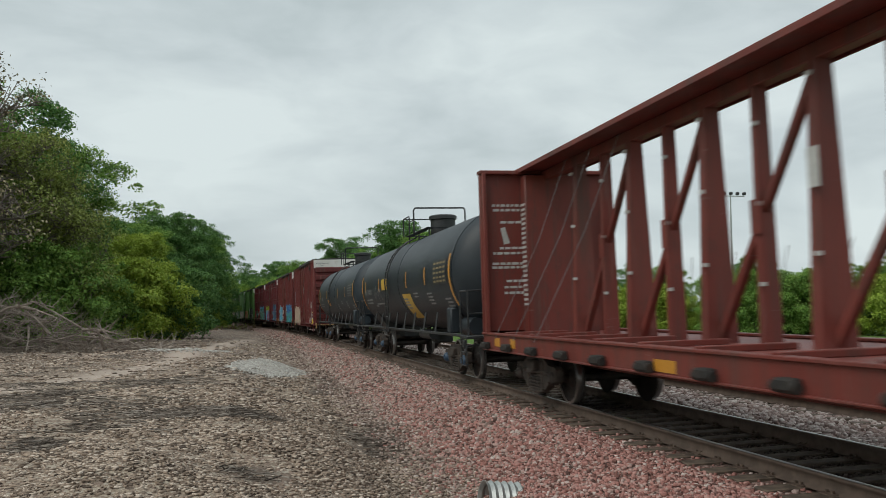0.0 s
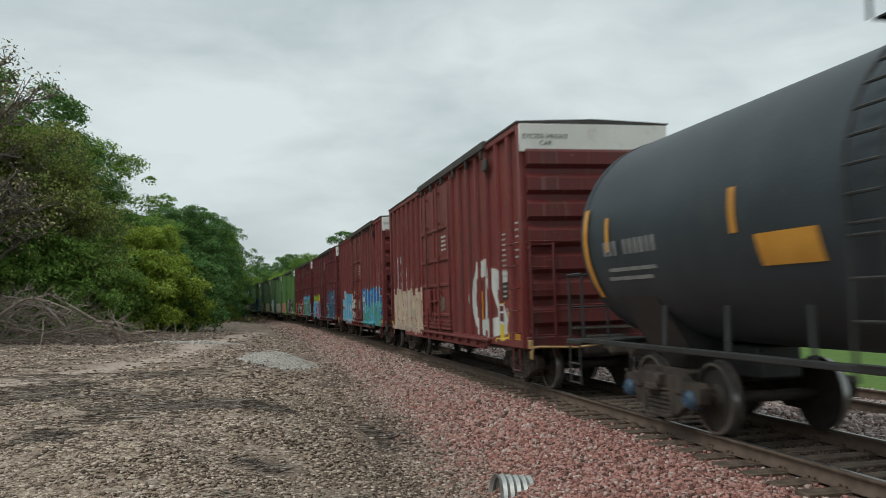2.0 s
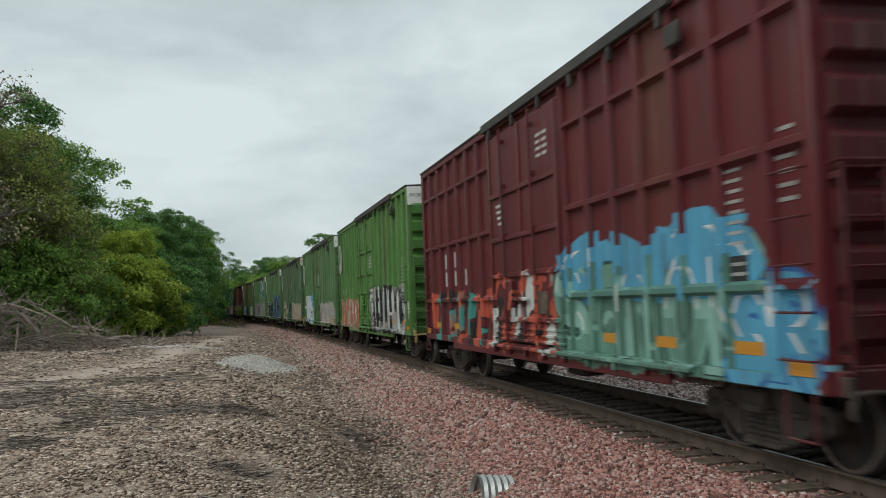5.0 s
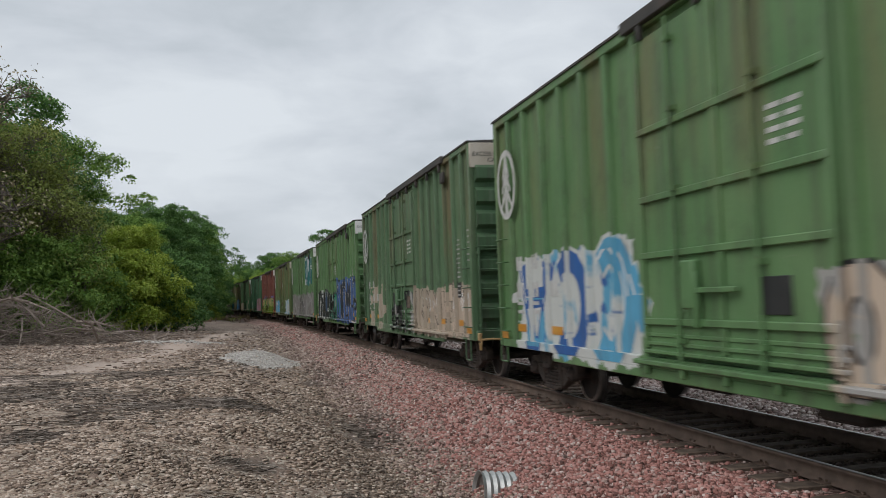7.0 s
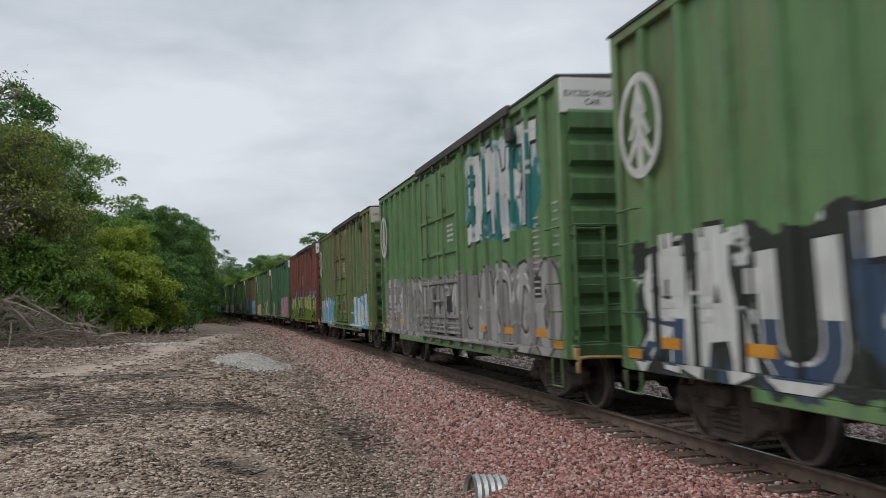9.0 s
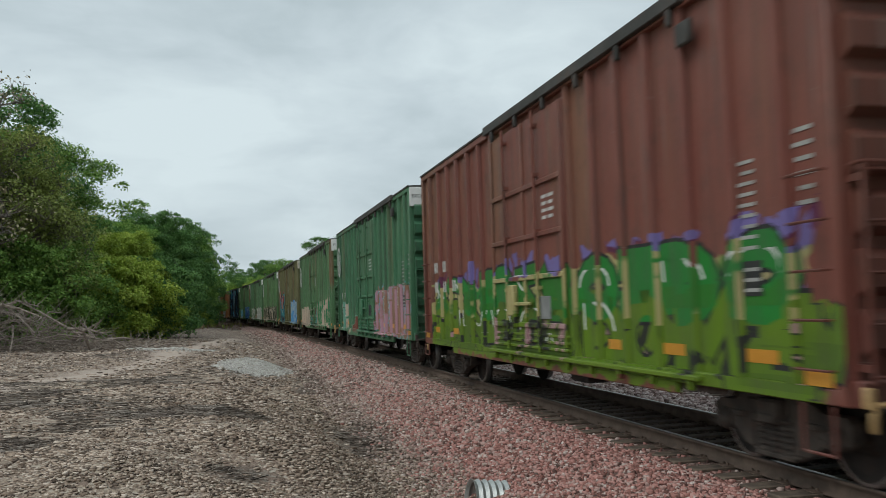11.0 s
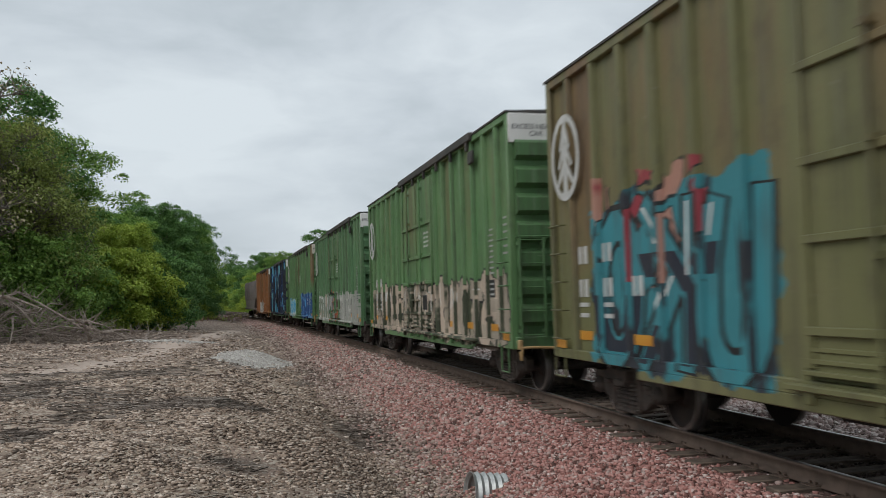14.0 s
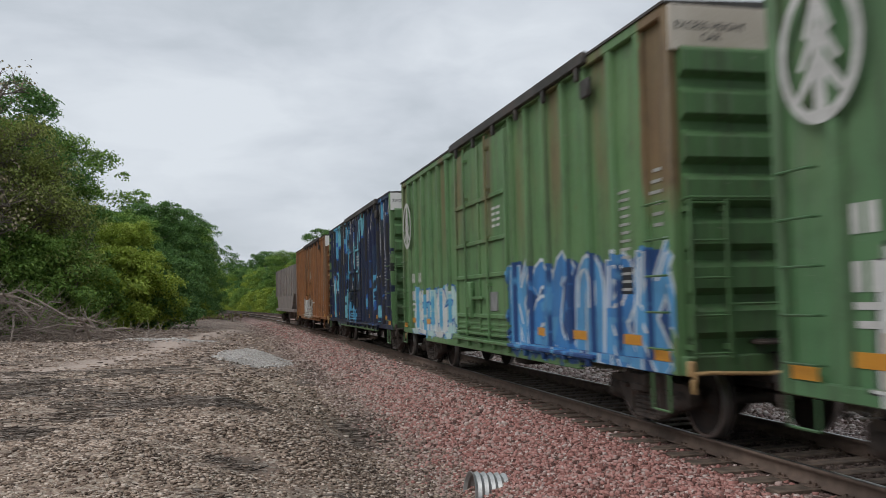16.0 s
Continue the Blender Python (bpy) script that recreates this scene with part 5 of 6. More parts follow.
    for i in range(-14, 3):
        y = 7.05 + i * 1.2
        wide = i % 2 == 0
        w0, w1, d0 = (0.235, 0.10, 0.085) if wide else (0.13, 0.085, 0.055)
        part("post", Shape().prism([(-w0, 1.12), (w0, 1.12), (w1, 4.5), (-w1, 4.5)], "y", y - d0, y + d0), red, car, "tapered steel post" if wide else "slim steel post")
        if not wide:
            s = Shape().prism([(y + 1.14, 1.16), (y + 1.14, 1.33), (y + 0.02, 2.84), (y - 0.03, 2.72)], "x", -0.05, 0.05)
            part("brace", s, red, car)
            s = Shape().prism([(y + 0.03, 2.70), (y - 0.01, 2.86), (y - 1.13, 4.40), (y - 1.16, 4.25)], "x", -0.05, 0.05)
            part("brace", s, red, car)
            part("gusset", Shape().prism([(y - 0.10, 2.55), (y + 0.10, 2.55), (y + 0.10, 2.98), (y - 0.10, 2.98)], "x", -0.14, -0.115), red, car)
        for z in (1.9, 2.9, 3.9):
            part("strap_loop", Shape().box(-w0 + 0.02 - 0.03, -w0 + 0.05, y - d0 - 0.03, y - d0 + 0.03, z + 0.3 * wide, z + 0.05 + 0.3 * wide), WHITE, car)
        if i > -6:
            s = Shape().pipe([(-0.35, y - 0.2, 4.5), (-0.75, y + 0.4, 3.0), (-1.5, y + 1.1, 1.1)] if i > -1 else [(0.3, y, 2.4), (0.9, y + 1.2, 1.6)], 0.006, 4)
            part("cable", s, GREYW, car)
    part("reflector", Shape().box(-1.447, -1.441, 3.2, 3.75, 0.90, 1.05).box(-1.447, -1.441, 10.4, 10.75, 0.95, 1.12).box(-1.447, -1.441, 9.4, 9.7, 0.95, 1.12).box(-1.447, -1.441, -4, -3.5, 0.9, 1.05), ORANGE, car, "orange reflector strips")
    part("notice", Shape().box(-0.24, -0.232, 2.04, 2.24, 2.95, 3.4), WHITE, car, "white notice plate")
    couplers(car, 12.35)
    for y in (-CB_B + 2.3, CB_B - 2.3):
        truck(car, y)
    return car


def hopper(label, mat):
    """Covered hopper: sloping ends, roof hatches, side posts."""
    car = thing("covered_hopper", label, "hopper car")
    h = 7.6
    b = Shape().prism([(-h + 1.9, 1.15), (-h + 0.4, 2.3), (-h, 2.3), (-h, 4.35), (h, 4.35), (h, 2.3), (h - 0.4, 2.3), (h - 1.9, 1.15)], "x", -1.50, 1.50)
    part("body", b, mat, car)
    part("roof", Shape().prism([(-1.52, 4.34), (1.52, 4.34), (0.7, 4.60), (-0.7, 4.60)], "y", -h, h), mat, car)
    for i in range(12):
        y = -h + 0.3 + i * 1.365
        part("side_post", Shape().box(-1.56, -1.49, y - 0.05, y + 0.05, 2.2, 4.36, 0.012), mat, car)
    s = Shape().box(-1.55, 1.55, -h, h, 1.02, 1.24, 0.015)
    for e in (-1, 1):
        y0, y1 = sorted((e * h, e * (h + 0.5)))
        s.box(-1.4, 1.4, y0, y1, 1.0, 1.12, 0.015)
        for x in (-1.35, -0.7, 0.7, 1.35):
            s.tube((x, e * (h + 0.2), 1.1), (x, e * h, 4.3), 0.03, 6)
    part("sill", s, mat, car)
    for y in (-3.6, 0, 3.6):
        part("outlet", Shape().prism([(-1.2 + y, 1.05), (1.2 + y, 1.05), (0.4 + y, 0.45), (-0.4 + y, 0.45)], "x", -0.8, 0.8), mat, car)
        part("hatch", Shape().box(-0.45, 0.45, y - 1.2, y + 1.2, 4.58, 4.70, 0.02), mat, car)
    couplers(car, PITCH / 2)
    for y in (-h + 1.7, h - 1.7):
        truck(car, y)
    return car


# ---- paints of the consist ----
RED = ((0.155, 0.026, 0.026), (0.195, 0.038, 0.036))
MAROON = ((0.112, 0.013, 0.019), (0.142, 0.020, 0.027))
GREEN = ((0.100, 0.215, 0.086), (0.142, 0.252, 0.110))
GREEN2 = ((0.086, 0.196, 0.088), (0.126, 0.232, 0.114))
OLIVE = ((0.120, 0.185, 0.072), (0.165, 0.215, 0.095))
RUSTB = (0.205, 0.118, 0.064)
CREAM, CREAM2 = (0.52, 0.42, 0.33), (0.40, 0.34, 0.27)
SKYB, DEEPB, NAVY = (0.10, 0.36, 0.55), (0.03, 0.12, 0.36), (0.012, 0.02, 0.06)
TEAL, PALE, DARK, SILVER = (0.06, 0.30, 0.27), (0.58, 0.60, 0.58), (0.02, 0.02, 0.022), (0.36, 0.35, 0.34)
YEL, LIME = (0.66, 0.50, 0.04), (0.16, 0.30, 0.02)
SEAG = (0.16, 0.34, 0.26)

H_TAG = 7.65
CARS = [  # n, label, base, faded, rust, style, emblem, tags
    (-5, "dark red boxcar with white and buff graffiti", *RED, 0.15, "post", False, [(-6.8, -3.6, 1.05, 2.55, PALE, PALE, (0.22, 0.06, 0.055), None, 0.85, 1.3), (-6.6, -5.6, 1.0, 1.6, YEL, PALE, PALE, None, 1.2, 1.5), (1.9, 7.5, 0.85, 2.1, CREAM, CREAM2, (0.25, 0.05, 0.042), CREAM, 1.3, 2.0), (H_TAG - 1.65, H_TAG - 1.05, 2.15, 3.35, (0.42, 0.48, 0.56), (0.42, 0.48, 0.56), (0.42, 0.48, 0.56), None, 0.22, 43.0)]),
    (-4, "dark red boxcar with pale blue and white graffiti", *RED, 0.15, "post", False, [(-7.2, -2.0, 1.35, 2.35, SKYB, (0.30, 0.52, 0.62), NAVY, DEEPB, 0.8, 3.5), (-7.2, -2.0, 0.8, 1.75, (0.08, 0.32, 0.28), SKYB, (0.20, 0.05, 0.05), TEAL, 0.7, 3.0), (2.2, 6.1, 0.85, 2.3, PALE, (0.34, 0.44, 0.46), DARK, SKYB, 0.95, 4.0), (0.2, 2.0, 0.95, 2.3, PALE, (0.50, 0.50, 0.47), PALE, None, 1.4, 42.0)]),
    (-3, "maroon boxcar with yellow, blue and grey graffiti", *MAROON, 0.12, "belt", False, [(-6.9, -2.2, 0.85, 2.5, (0.17, 0.30, 0.36), (0.11, 0.08, 0.17), DARK, (0.03, 0.10, 0.16), 1.1, 5.0), (2.3, 7.6, 1.75, 2.35, YEL, YEL, DARK, LIME, 1.2, 7.0), (2.0, 7.6, 0.8, 2.0, SKYB, (0.3, 0.05, 0.1), PALE, SKYB, 1.2, 6.0)]),
    (-2, "maroon boxcar with sea-green and blue block graffiti", *MAROON, 0.12, "belt", False, [(-6.6, -1.8, 1.75, 2.45, SKYB, SKYB, SKYB, SKYB, 0.8, 8.0), (-7.7, -6.2, 0.85, 1.8, SKYB, (0.2, 0.46, 0.6), DEEPB, SKYB, 1.0, 8.5), (-6.9, -1.6, 0.85, 2.15, (0.25, 0.45, 0.39), (0.14, 0.29, 0.23), (0.025, 0.07, 0.055), (0.09, 0.20, 0.155), 1.0, 9.0), (2.0, 7.4, 0.85, 2.0, (0.5, 0.1, 0.06), TEAL, DARK, None, 1.2, 10.0), (-1.6, 2.0, 0.85, 2.2, (0.5, 0.1, 0.06), PALE, DARK, None, 1.6, 41.0)]),
    (-1, "bright green boxcar with silver and red graffiti", (0.085, 0.220, 0.050), (0.120, 0.245, 0.075), 0.15, "post", True, [(-7.0, -1.0, 0.85, 2.3, PALE, SILVER, DARK, DARK, 1.5, 11.0), (2.0, 7.4, 0.85, 2.0, (0.42, 0.12, 0.07), CREAM2, DARK, (0.4, 0.14, 0.08), 1.6, 12.0)]),
    (0, "faded green boxcar with blue and white letters", *GREEN, 0.45, "post", True, [(-7.2, -1.7, 0.85, 1.9, CREAM, CREAM2, DARK, SILVER, 1.7, 13.0), (2.0, 6.8, 0.8, 2.45, DEEPB, SKYB, PALE, PALE, 0.75, 14.0)]),
    (1, "faded green boxcar with worn cream graffiti", (0.085, 0.172, 0.088), (0.120, 0.198, 0.108), 0.38, "post", True, [(-7.4, -1.7, 0.85, 2.0, CREAM, CREAM2, (0.14, 0.12, 0.09), CREAM2, 1.5, 15.0), (-1.7, 2.3, 0.85, 2.0, SILVER, DARK, DARK, None, 1.2, 16.0), (3.5, 6.4, 0.85, 2.3, CREAM, CREAM2, CREAM2, None, 1.2, 17.0)]),
    (2, "green boxcar with tall black, white and blue letters", *GREEN, 0.45, "post", True, [(-7.5, -1.7, 0.85, 2.85, DARK, (0.03, 0.035, 0.05), (0.68, 0.62, 0.58), (0.075, 0.14, 0.32), 0.85, 18.0), (-1.6, 2.3, 0.9, 2.2, PALE, (0.03, 0.24, 0.15), DARK, DARK, 0.9, 19.0), (2.4, 7.5, 0.85, 2.4, PALE, (0.04, 0.07, 0.13), DARK, DARK, 0.95, 19.5)]),
    (3, "green boxcar with grey block graffiti and silver letters high up", *GREEN, 0.18, "post", True, [(-7.5, 7.5, 0.85, 2.35, SILVER, (0.27, 0.26, 0.255), DARK, (0.22, 0.21, 0.2), 1.0, 20.0), (-6.6, -2.3, 2.95, 4.7, PALE, (0.48, 0.52, 0.56), DARK, (0.02, 0.16, 0.16), 1.0, 21.0)]),
    (4, "olive boxcar with pale blue graffiti", *OLIVE, 0.5, "post", True, [(-6.9, -3.0, 0.85, 2.0, SKYB, (0.3, 0.5, 0.6), DARK, PALE, 1.5, 22.0), (2.6, 7.2, 0.85, 2.0, PALE, SILVER, DARK, SKYB, 1.5, 23.0)]),
    (5, "faded red-brown boxcar with lime and violet graffiti", (0.185, 0.058, 0.044), (0.215, 0.078, 0.058), 0.3, "post", False, [(-7.4, 6.6, 1.7, 2.55, (0.17, 0.14, 0.36), (0.15, 0.12, 0.30), (0.1, 0.02, 0.06), None, 1.0, 24.0), (-7.5, 7.0, 0.78, 1.75, (0.115, 0.20, 0.012), (0.09, 0.16, 0.012), DARK, (0.125, 0.21, 0.014), 0.9, 25.0), (-7.2, 6.9, 1.55, 2.25, (0.02, 0.20, 0.03), (0.03, 0.17, 0.02), DARK, (0.42, 0.36, 0.16), 0.9, 45.0), (-7.2, 7.0, 1.0, 1.5, (0.42, 0.25, 0.27), DARK, DARK, None, 1.6, 47.0)]),
    (6, "blue-green boxcar with pink and brown graffiti", (0.055, 0.172, 0.088), (0.080, 0.192, 0.103), 0.25, "post", True, [(-7.3, -2.0, 0.9, 2.4, (0.25, 0.135, 0.08), (0.30, 0.17, 0.11), (0.18, 0.42, 0.52), (0.46, 0.26, 0.32), 1.3, 26.0), (2.2, 6.8, 0.85, 2.0, CREAM, (0.2, 0.07, 0.05), SEAG, None, 1.1, 27.0)]),
    (7, "rust-streaked green boxcar with cream block letters", *GREEN2, 0.75, "post", True, [(-6.9, -1.6, 0.85, 2.2, CREAM, (0.50, 0.40, 0.32), (0.22, 0.10, 0.07), (0.03, 0.20, 0.08), 1.2, 28.0), (2.0, 7.2, 0.85, 1.9, CREAM, CREAM2, (0.25, 0.14, 0.1), CREAM, 1.1, 29.0), (-1.6, 2.0, 0.85, 1.9, TEAL, CREAM2, DARK, None, 1.3, 40.0)]),
    (8, "rusted olive boxcar with bright blue and teal graffiti", (0.150, 0.152, 0.066), (0.185, 0.178, 0.085), 0.6, "post", True, [(-7.0, -2.6, 0.85, 2.4, (0.05, 0.22, 0.52), (0.10, 0.32, 0.58), DARK, (0.30, 0.42, 0.50), 1.1, 30.0), (2.2, 6.4, 0.85, 3.0, (0.05, 0.24, 0.28), (0.025, 0.03, 0.045), DARK, (0.04, 0.22, 0.26), 0.95, 31.0), (3.4, 6.2, 1.9, 3.3, (0.30, 0.045, 0.06), (0.42, 0.22, 0.17), DARK, None, 0.7, 46.0)]),
    (9, "green boxcar with cream and black camouflage graffiti", *GREEN, 0.5, "post", True, [(-7.4, 7.4, 0.85, 2.15, CREAM, CREAM2, DARK, (0.05, 0.055, 0.035), 1.35, 32.0)]),
    (10, "green boxcar with pale peeling graffiti", *GREEN2, 0.4, "post", True, [(-7.2, -1.9, 0.85, 2.1, (0.50, 0.50, 0.46), (0.36, 0.36, 0.33), (0.14, 0.15, 0.13), (0.34, 0.35, 0.31), 1.0, 33.0), (-1.6, 1.8, 0.85, 2.2, SILVER, (0.4, 0.1, 0.05), DARK, None, 1.2, 39.0), (2.0, 6.6, 0.85, 2.1, PALE, CREAM2, DARK, (0.22, 0.26, 0.20), 1.15, 34.0)]),
    (11, "faded green boxcar with vivid blue and white graffiti", *GREEN, 0.7, "post", True, [(-7.6, -1.9, 0.8, 2.3, (0.05, 0.21, 0.48), (0.09, 0.30, 0.54), (0.54, 0.60, 0.64), (0.018, 0.06, 0.20), 1.2, 35.0), (2.2, 6.6, 0.85, 2.0, (0.42, 0.58, 0.56), PALE, DEEPB, SKYB, 1.2, 36.0)]),
    (12, "boxcar covered in black, navy and cyan graffiti", *GREEN, 0.2, "post", False, [(-7.7, 7.7, 0.8, 5.9, NAVY, DARK, NAVY, NAVY, 0.8, 37.0), (-7.4, 7.4, 1.0, 5.2, SKYB, (0.16, 0.44, 0.52), DEEPB, None, 0.36, 43.0), (-7.7, 7.7, 0.9, 5.9, DARK, NAVY, NAVY, None, 0.4, 44.0)]),
    (13, "rusty orange boxcar with faded lettering", (0.26, 0.105, 0.035), (0.31, 0.14, 0.055), 0.8, "post", False, [(-2.0, 3.0, 0.85, 1.9, SILVER, CREAM2, DARK, PALE, 1.4, 38.0)]),
]
C0 = -2.93
SLACK = {-4: 0.1, -3: -0.12, -2: -0.15, 0: -0.3, 1: -0.28, 2: 0.0, 5: 0.0, 6: -0.24, 7: 0.06, 8: -0.08, 9: 0.06, 10: 0.2, 11: 0.2, 12: 0.2, 13: 0.2}  # coupler slack
THINGS = []  # keyed later: object, position at 0 s of its centre, half distance between trucks
for n, label, base, faded, rust, style, emblem, tags in CARS:
    mat = paint("car_paint", base, faded, rust, RUSTB, tags)
    # Ends, ladders and rungs: side colour darkened, shade put into the paint.
    ends = paint("shaded_end_paint", tuple(0.72 * q for q in base), tuple(0.86 * q for q in base), 0.12, RUSTB)
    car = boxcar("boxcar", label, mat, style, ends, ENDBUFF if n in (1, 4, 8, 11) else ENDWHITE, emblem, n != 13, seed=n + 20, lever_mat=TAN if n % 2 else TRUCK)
    graffiti(car, tags)
    THINGS.append((car, C0 + SLACK.get(n, 0.0) + n * PITCH + SPEED * 8 - H + 0.05, 5.6))
HOPPER = worn("hopper_grey", (0.26, 0.235, 0.22), (0.33, 0.29, 0.265), 0.7, 0.0, 1.2, 0.5, (0.20, 0.10, 0.06))
THINGS.append((hopper("weathered grey covered hopper at the end of the train", HOPPER), C0 + 14 * PITCH + SPEED * 8 - 7.6, 5.6))
THINGS.append((tank_car("dusty dark grey tank car with orange patches", TANK2, True), 47.2, 6.1))
THINGS.append((tank_car("dark grey tank car with yellow notices and a pale tag", TANK, False), 29.2, 6.1))
CBRED = paint("flatcar_red", (0.170, 0.034, 0.026), (0.205, 0.048, 0.037), 0.25, (0.09, 0.05, 0.04))
THINGS.append((centerbeam("empty red centerbeam flatcar with end bulkheads", CBRED), 19.2 - CB_B, 9.0))


# ---- culvert ----
def culvert():
    s = Shape()
    pts = []
    for i in range(13):
        y = i * 0.045
        pts.append((y, 0.295 + 0.014 * math.cos(i * math.pi)))
    inner = [(y, r - 0.012) for y, r in pts[::-1]]
    s.lathe(pts + inner + pts[:1], "y", (0, 0, 0), 32)
    ob = part("culvert_pipe", s, GALV)
    ob.matrix_basis = pose(0.54, 11.30, -0.87, -5, 0, -78)
    tagged(ob, "short corrugated galvanised culvert pipe in the ballast toe", "pipe")


culvert()


# ---- plants ----
def leaf_material(name, a, b, c):
    n = Net(name)
    r = n.island()
    col = n.ramp(r, [(0.0, a), (0.55, b), (1.0, c)])
    col = n.mix(n.m("MULTIPLY", n.noise(n.obj(), 0.5, 3), 0.3), col, a)
    n.put(n.bsdf, "Transmission Weight", 0.0)
    mat = n.done(col, 0.6, 0.0, spec=0.25)
    tr = n.t.nodes.new("ShaderNodeBsdfTranslucent")
    mx = n.t.nodes.new("ShaderNodeMixShader")
    mx.inputs[0].default_value = 0.30
    n.t.links.new(col, tr.inputs[0])
    n.t.links.new(n.bsdf.outputs[0], mx.inputs[1])
    n.t.links.new(tr.outputs[0], mx.inputs[2])
    n.t.links.new(mx.outputs[0], n.t.nodes["Material Output"].inputs[0])
    return mat


LEAF = [leaf_material("leaf_green", (0.090, 0.175, 0.038), (0.222, 0.380, 0.080), (0.35, 0.50, 0.120)),
        leaf_material("leaf_yellow_green", (0.185, 0.270, 0.036), (0.360, 0.470, 0.066), (0.48, 0.560, 0.110)),
        leaf_material("leaf_dark", (0.055, 0.130, 0.040), (0.130, 0.265, 0.072), (0.220, 0.365, 0.106)),
        leaf_material("leaf_olive", (0.150, 0.185, 0.050), (0.30, 0.36, 0.095), (0.43, 0.48, 0.14))]
BARK = worn("bark", (0.16, 0.135, 0.115), (0.27, 0.235, 0.205), 0.95, 0.0, 6, grain=30)
DEADWOOD = worn("dead_wood", (0.25, 0.20, 0.165), (0.42, 0.35, 0.295), 0.95, 0.0, 6, grain=30)
DEADLEAF = worn("dry_leaf", (0.36, 0.30, 0.18), (0.48, 0.41, 0.26), 0.9, 0.0, 3)


def leaves(centres, radii, count, size, rng, mid=None):
    """Small bent leaves over the outer and upper faces of flattened clumps: verts and quads."""
    k = rng.choice(len(centres), count, p=radii ** 2 / np.sum(radii ** 2))
    out = centres - (mid if mid is not None else centres.mean(0))
    out /= np.linalg.norm(out, axis=1)[:, None] + 1e-6
    d = rng.normal(size=(count, 3)) + 0.55 * out[k] + np.array([0, 0, 0.45])
    d /= np.linalg.norm(d, axis=1)[:, None]
    reach = radii[k] * (rng.uniform(0.1, 1.0, count) ** 0.35) * rng.uniform(0.75, 1.18, count)
    p = centres[k] + d * reach[:, None] * np.array([1.1, 1.1, 0.68])
    nrm = d * 0.5 + rng.normal(size=(count, 3)) * 0.55 + np.array([0, 0, 0.55])
    nrm /= np.linalg.norm(nrm, axis=1)[:, None]
    u = np.cross(nrm, rng.normal(size=(count, 3)))
    u /= np.linalg.norm(u, axis=1)[:, None]
    w = np.cross(nrm, u)
    s = (size * rng.uniform(0.5, 1.4, count))[:, None]
    q = np.stack([p - u * s, p - w * s * 0.6 + nrm * s * 0.2, p + u * s, p + w * s * 0.6 + nrm * s * 0.2], 1)
    return q.reshape(-1, 3), np.arange(count * 4).reshape(-1, 4)


def tree_meshes(seed, tall, wide, count, size, bare=False, low=0.12):
    """Trunk with limbs, and a crown of clumps, base at the origin."""
    rng = np.random.default_rng(seed)
    r = random.Random(seed)
    t = Shape()
    tips, limb_r = [], []
    top = Vector((r.uniform(-0.4, 0.4), r.uniform(-0.4, 0.4), tall * 0.82))
    pts = [Vector((0, 0, -0.3)), Vector((0.1, 0, tall * 0.25)), Vector((-0.1, 0.1, tall * 0.5)), top]
    rad = [tall * 0.024, tall * 0.018, tall * 0.012, tall * 0.004]
    for i in range(3):
        t.tube(pts[i], pts[i + 1], rad[i], 8, rad[i + 1], False)
    def at(h):
        k = h * 3
        i = min(2, int(k))
        return pts[i].lerp(pts[i + 1], k - i)
    for k in range(26 if not bare else 52):
        h = r.uniform(0.2, 0.98)
        a0 = at(h)
        a = r.uniform(0, math.tau)
        reach = wide * (1 - 0.55 * h) * r.uniform(0.55, 1.05)
        b0 = a0 + Vector((math.cos(a) * reach, math.sin(a) * reach, reach * r.uniform(0.15, 0.75)))
        mid = a0.lerp(b0, 0.5) + Vector((0, 0, reach * 0.12))
        t.tube(a0, mid, tall * 0.007, 5, tall * 0.004, False)
        t.tube(mid, b0, tall * 0.004, 4, tall * 0.0015, False)
        tips.append(b0)
        tips.append(mid)
        for j in range(9 if bare else 2):
            c0 = mid.lerp(b0, r.random())
            e = c0 + Vector((r.uniform(-1, 1), r.uniform(-1, 1), r.uniform(0.0, 1.2))) * (reach * 0.38)
            t.tube(c0, e, tall * 0.002, 3, tall * 0.0007, False)
            if bare:
                for _ in range(3):
                    g = c0.lerp(e, r.uniform(0.3, 1))
                    t.tube(g, g + Vector((r.uniform(-1, 1), r.uniform(-1, 1), r.uniform(-0.2, 1))) * reach * 0.17, tall * 0.0010, 3, tall * 0.0004, False)
            tips.append(e)
    cs = np.array([list(p) for p in tips])
    if not bare:
        n = 200
        a, hh = rng.uniform(0, math.tau, n), rng.uniform(low, 1.0, n)
        lobe = 1 + 0.22 * np.sin(3 * a + seed) + 0.15 * np.sin(5 * a + 7 * hh + 2 * seed)
        rr = wide * np.sqrt(np.clip(1 - ((hh - 0.42) / 0.64) ** 2, 0.02, 1)) * lobe * rng.uniform(0.06, 1.04, n) ** 0.5
        cs = np.concatenate([cs, np.stack([np.cos(a) * rr, np.sin(a) * rr, hh * tall], 1)])
    rad = rng.uniform(0.09, 0.235, len(cs)) * wide * (1.0 if not bare else 0.8)
    v, f = leaves(cs, rad, count, size, rng, np.array([0, 0, tall * 0.45]))
    return t.mesh("trunk"), v, f


def tree_kind(seed, tall, wide, count, size, leaf, **kw):
    trunk, v, f = tree_meshes(seed, tall, wide, count, size, **kw)
    return trunk, mesh_np("crown", v, f, leaf)


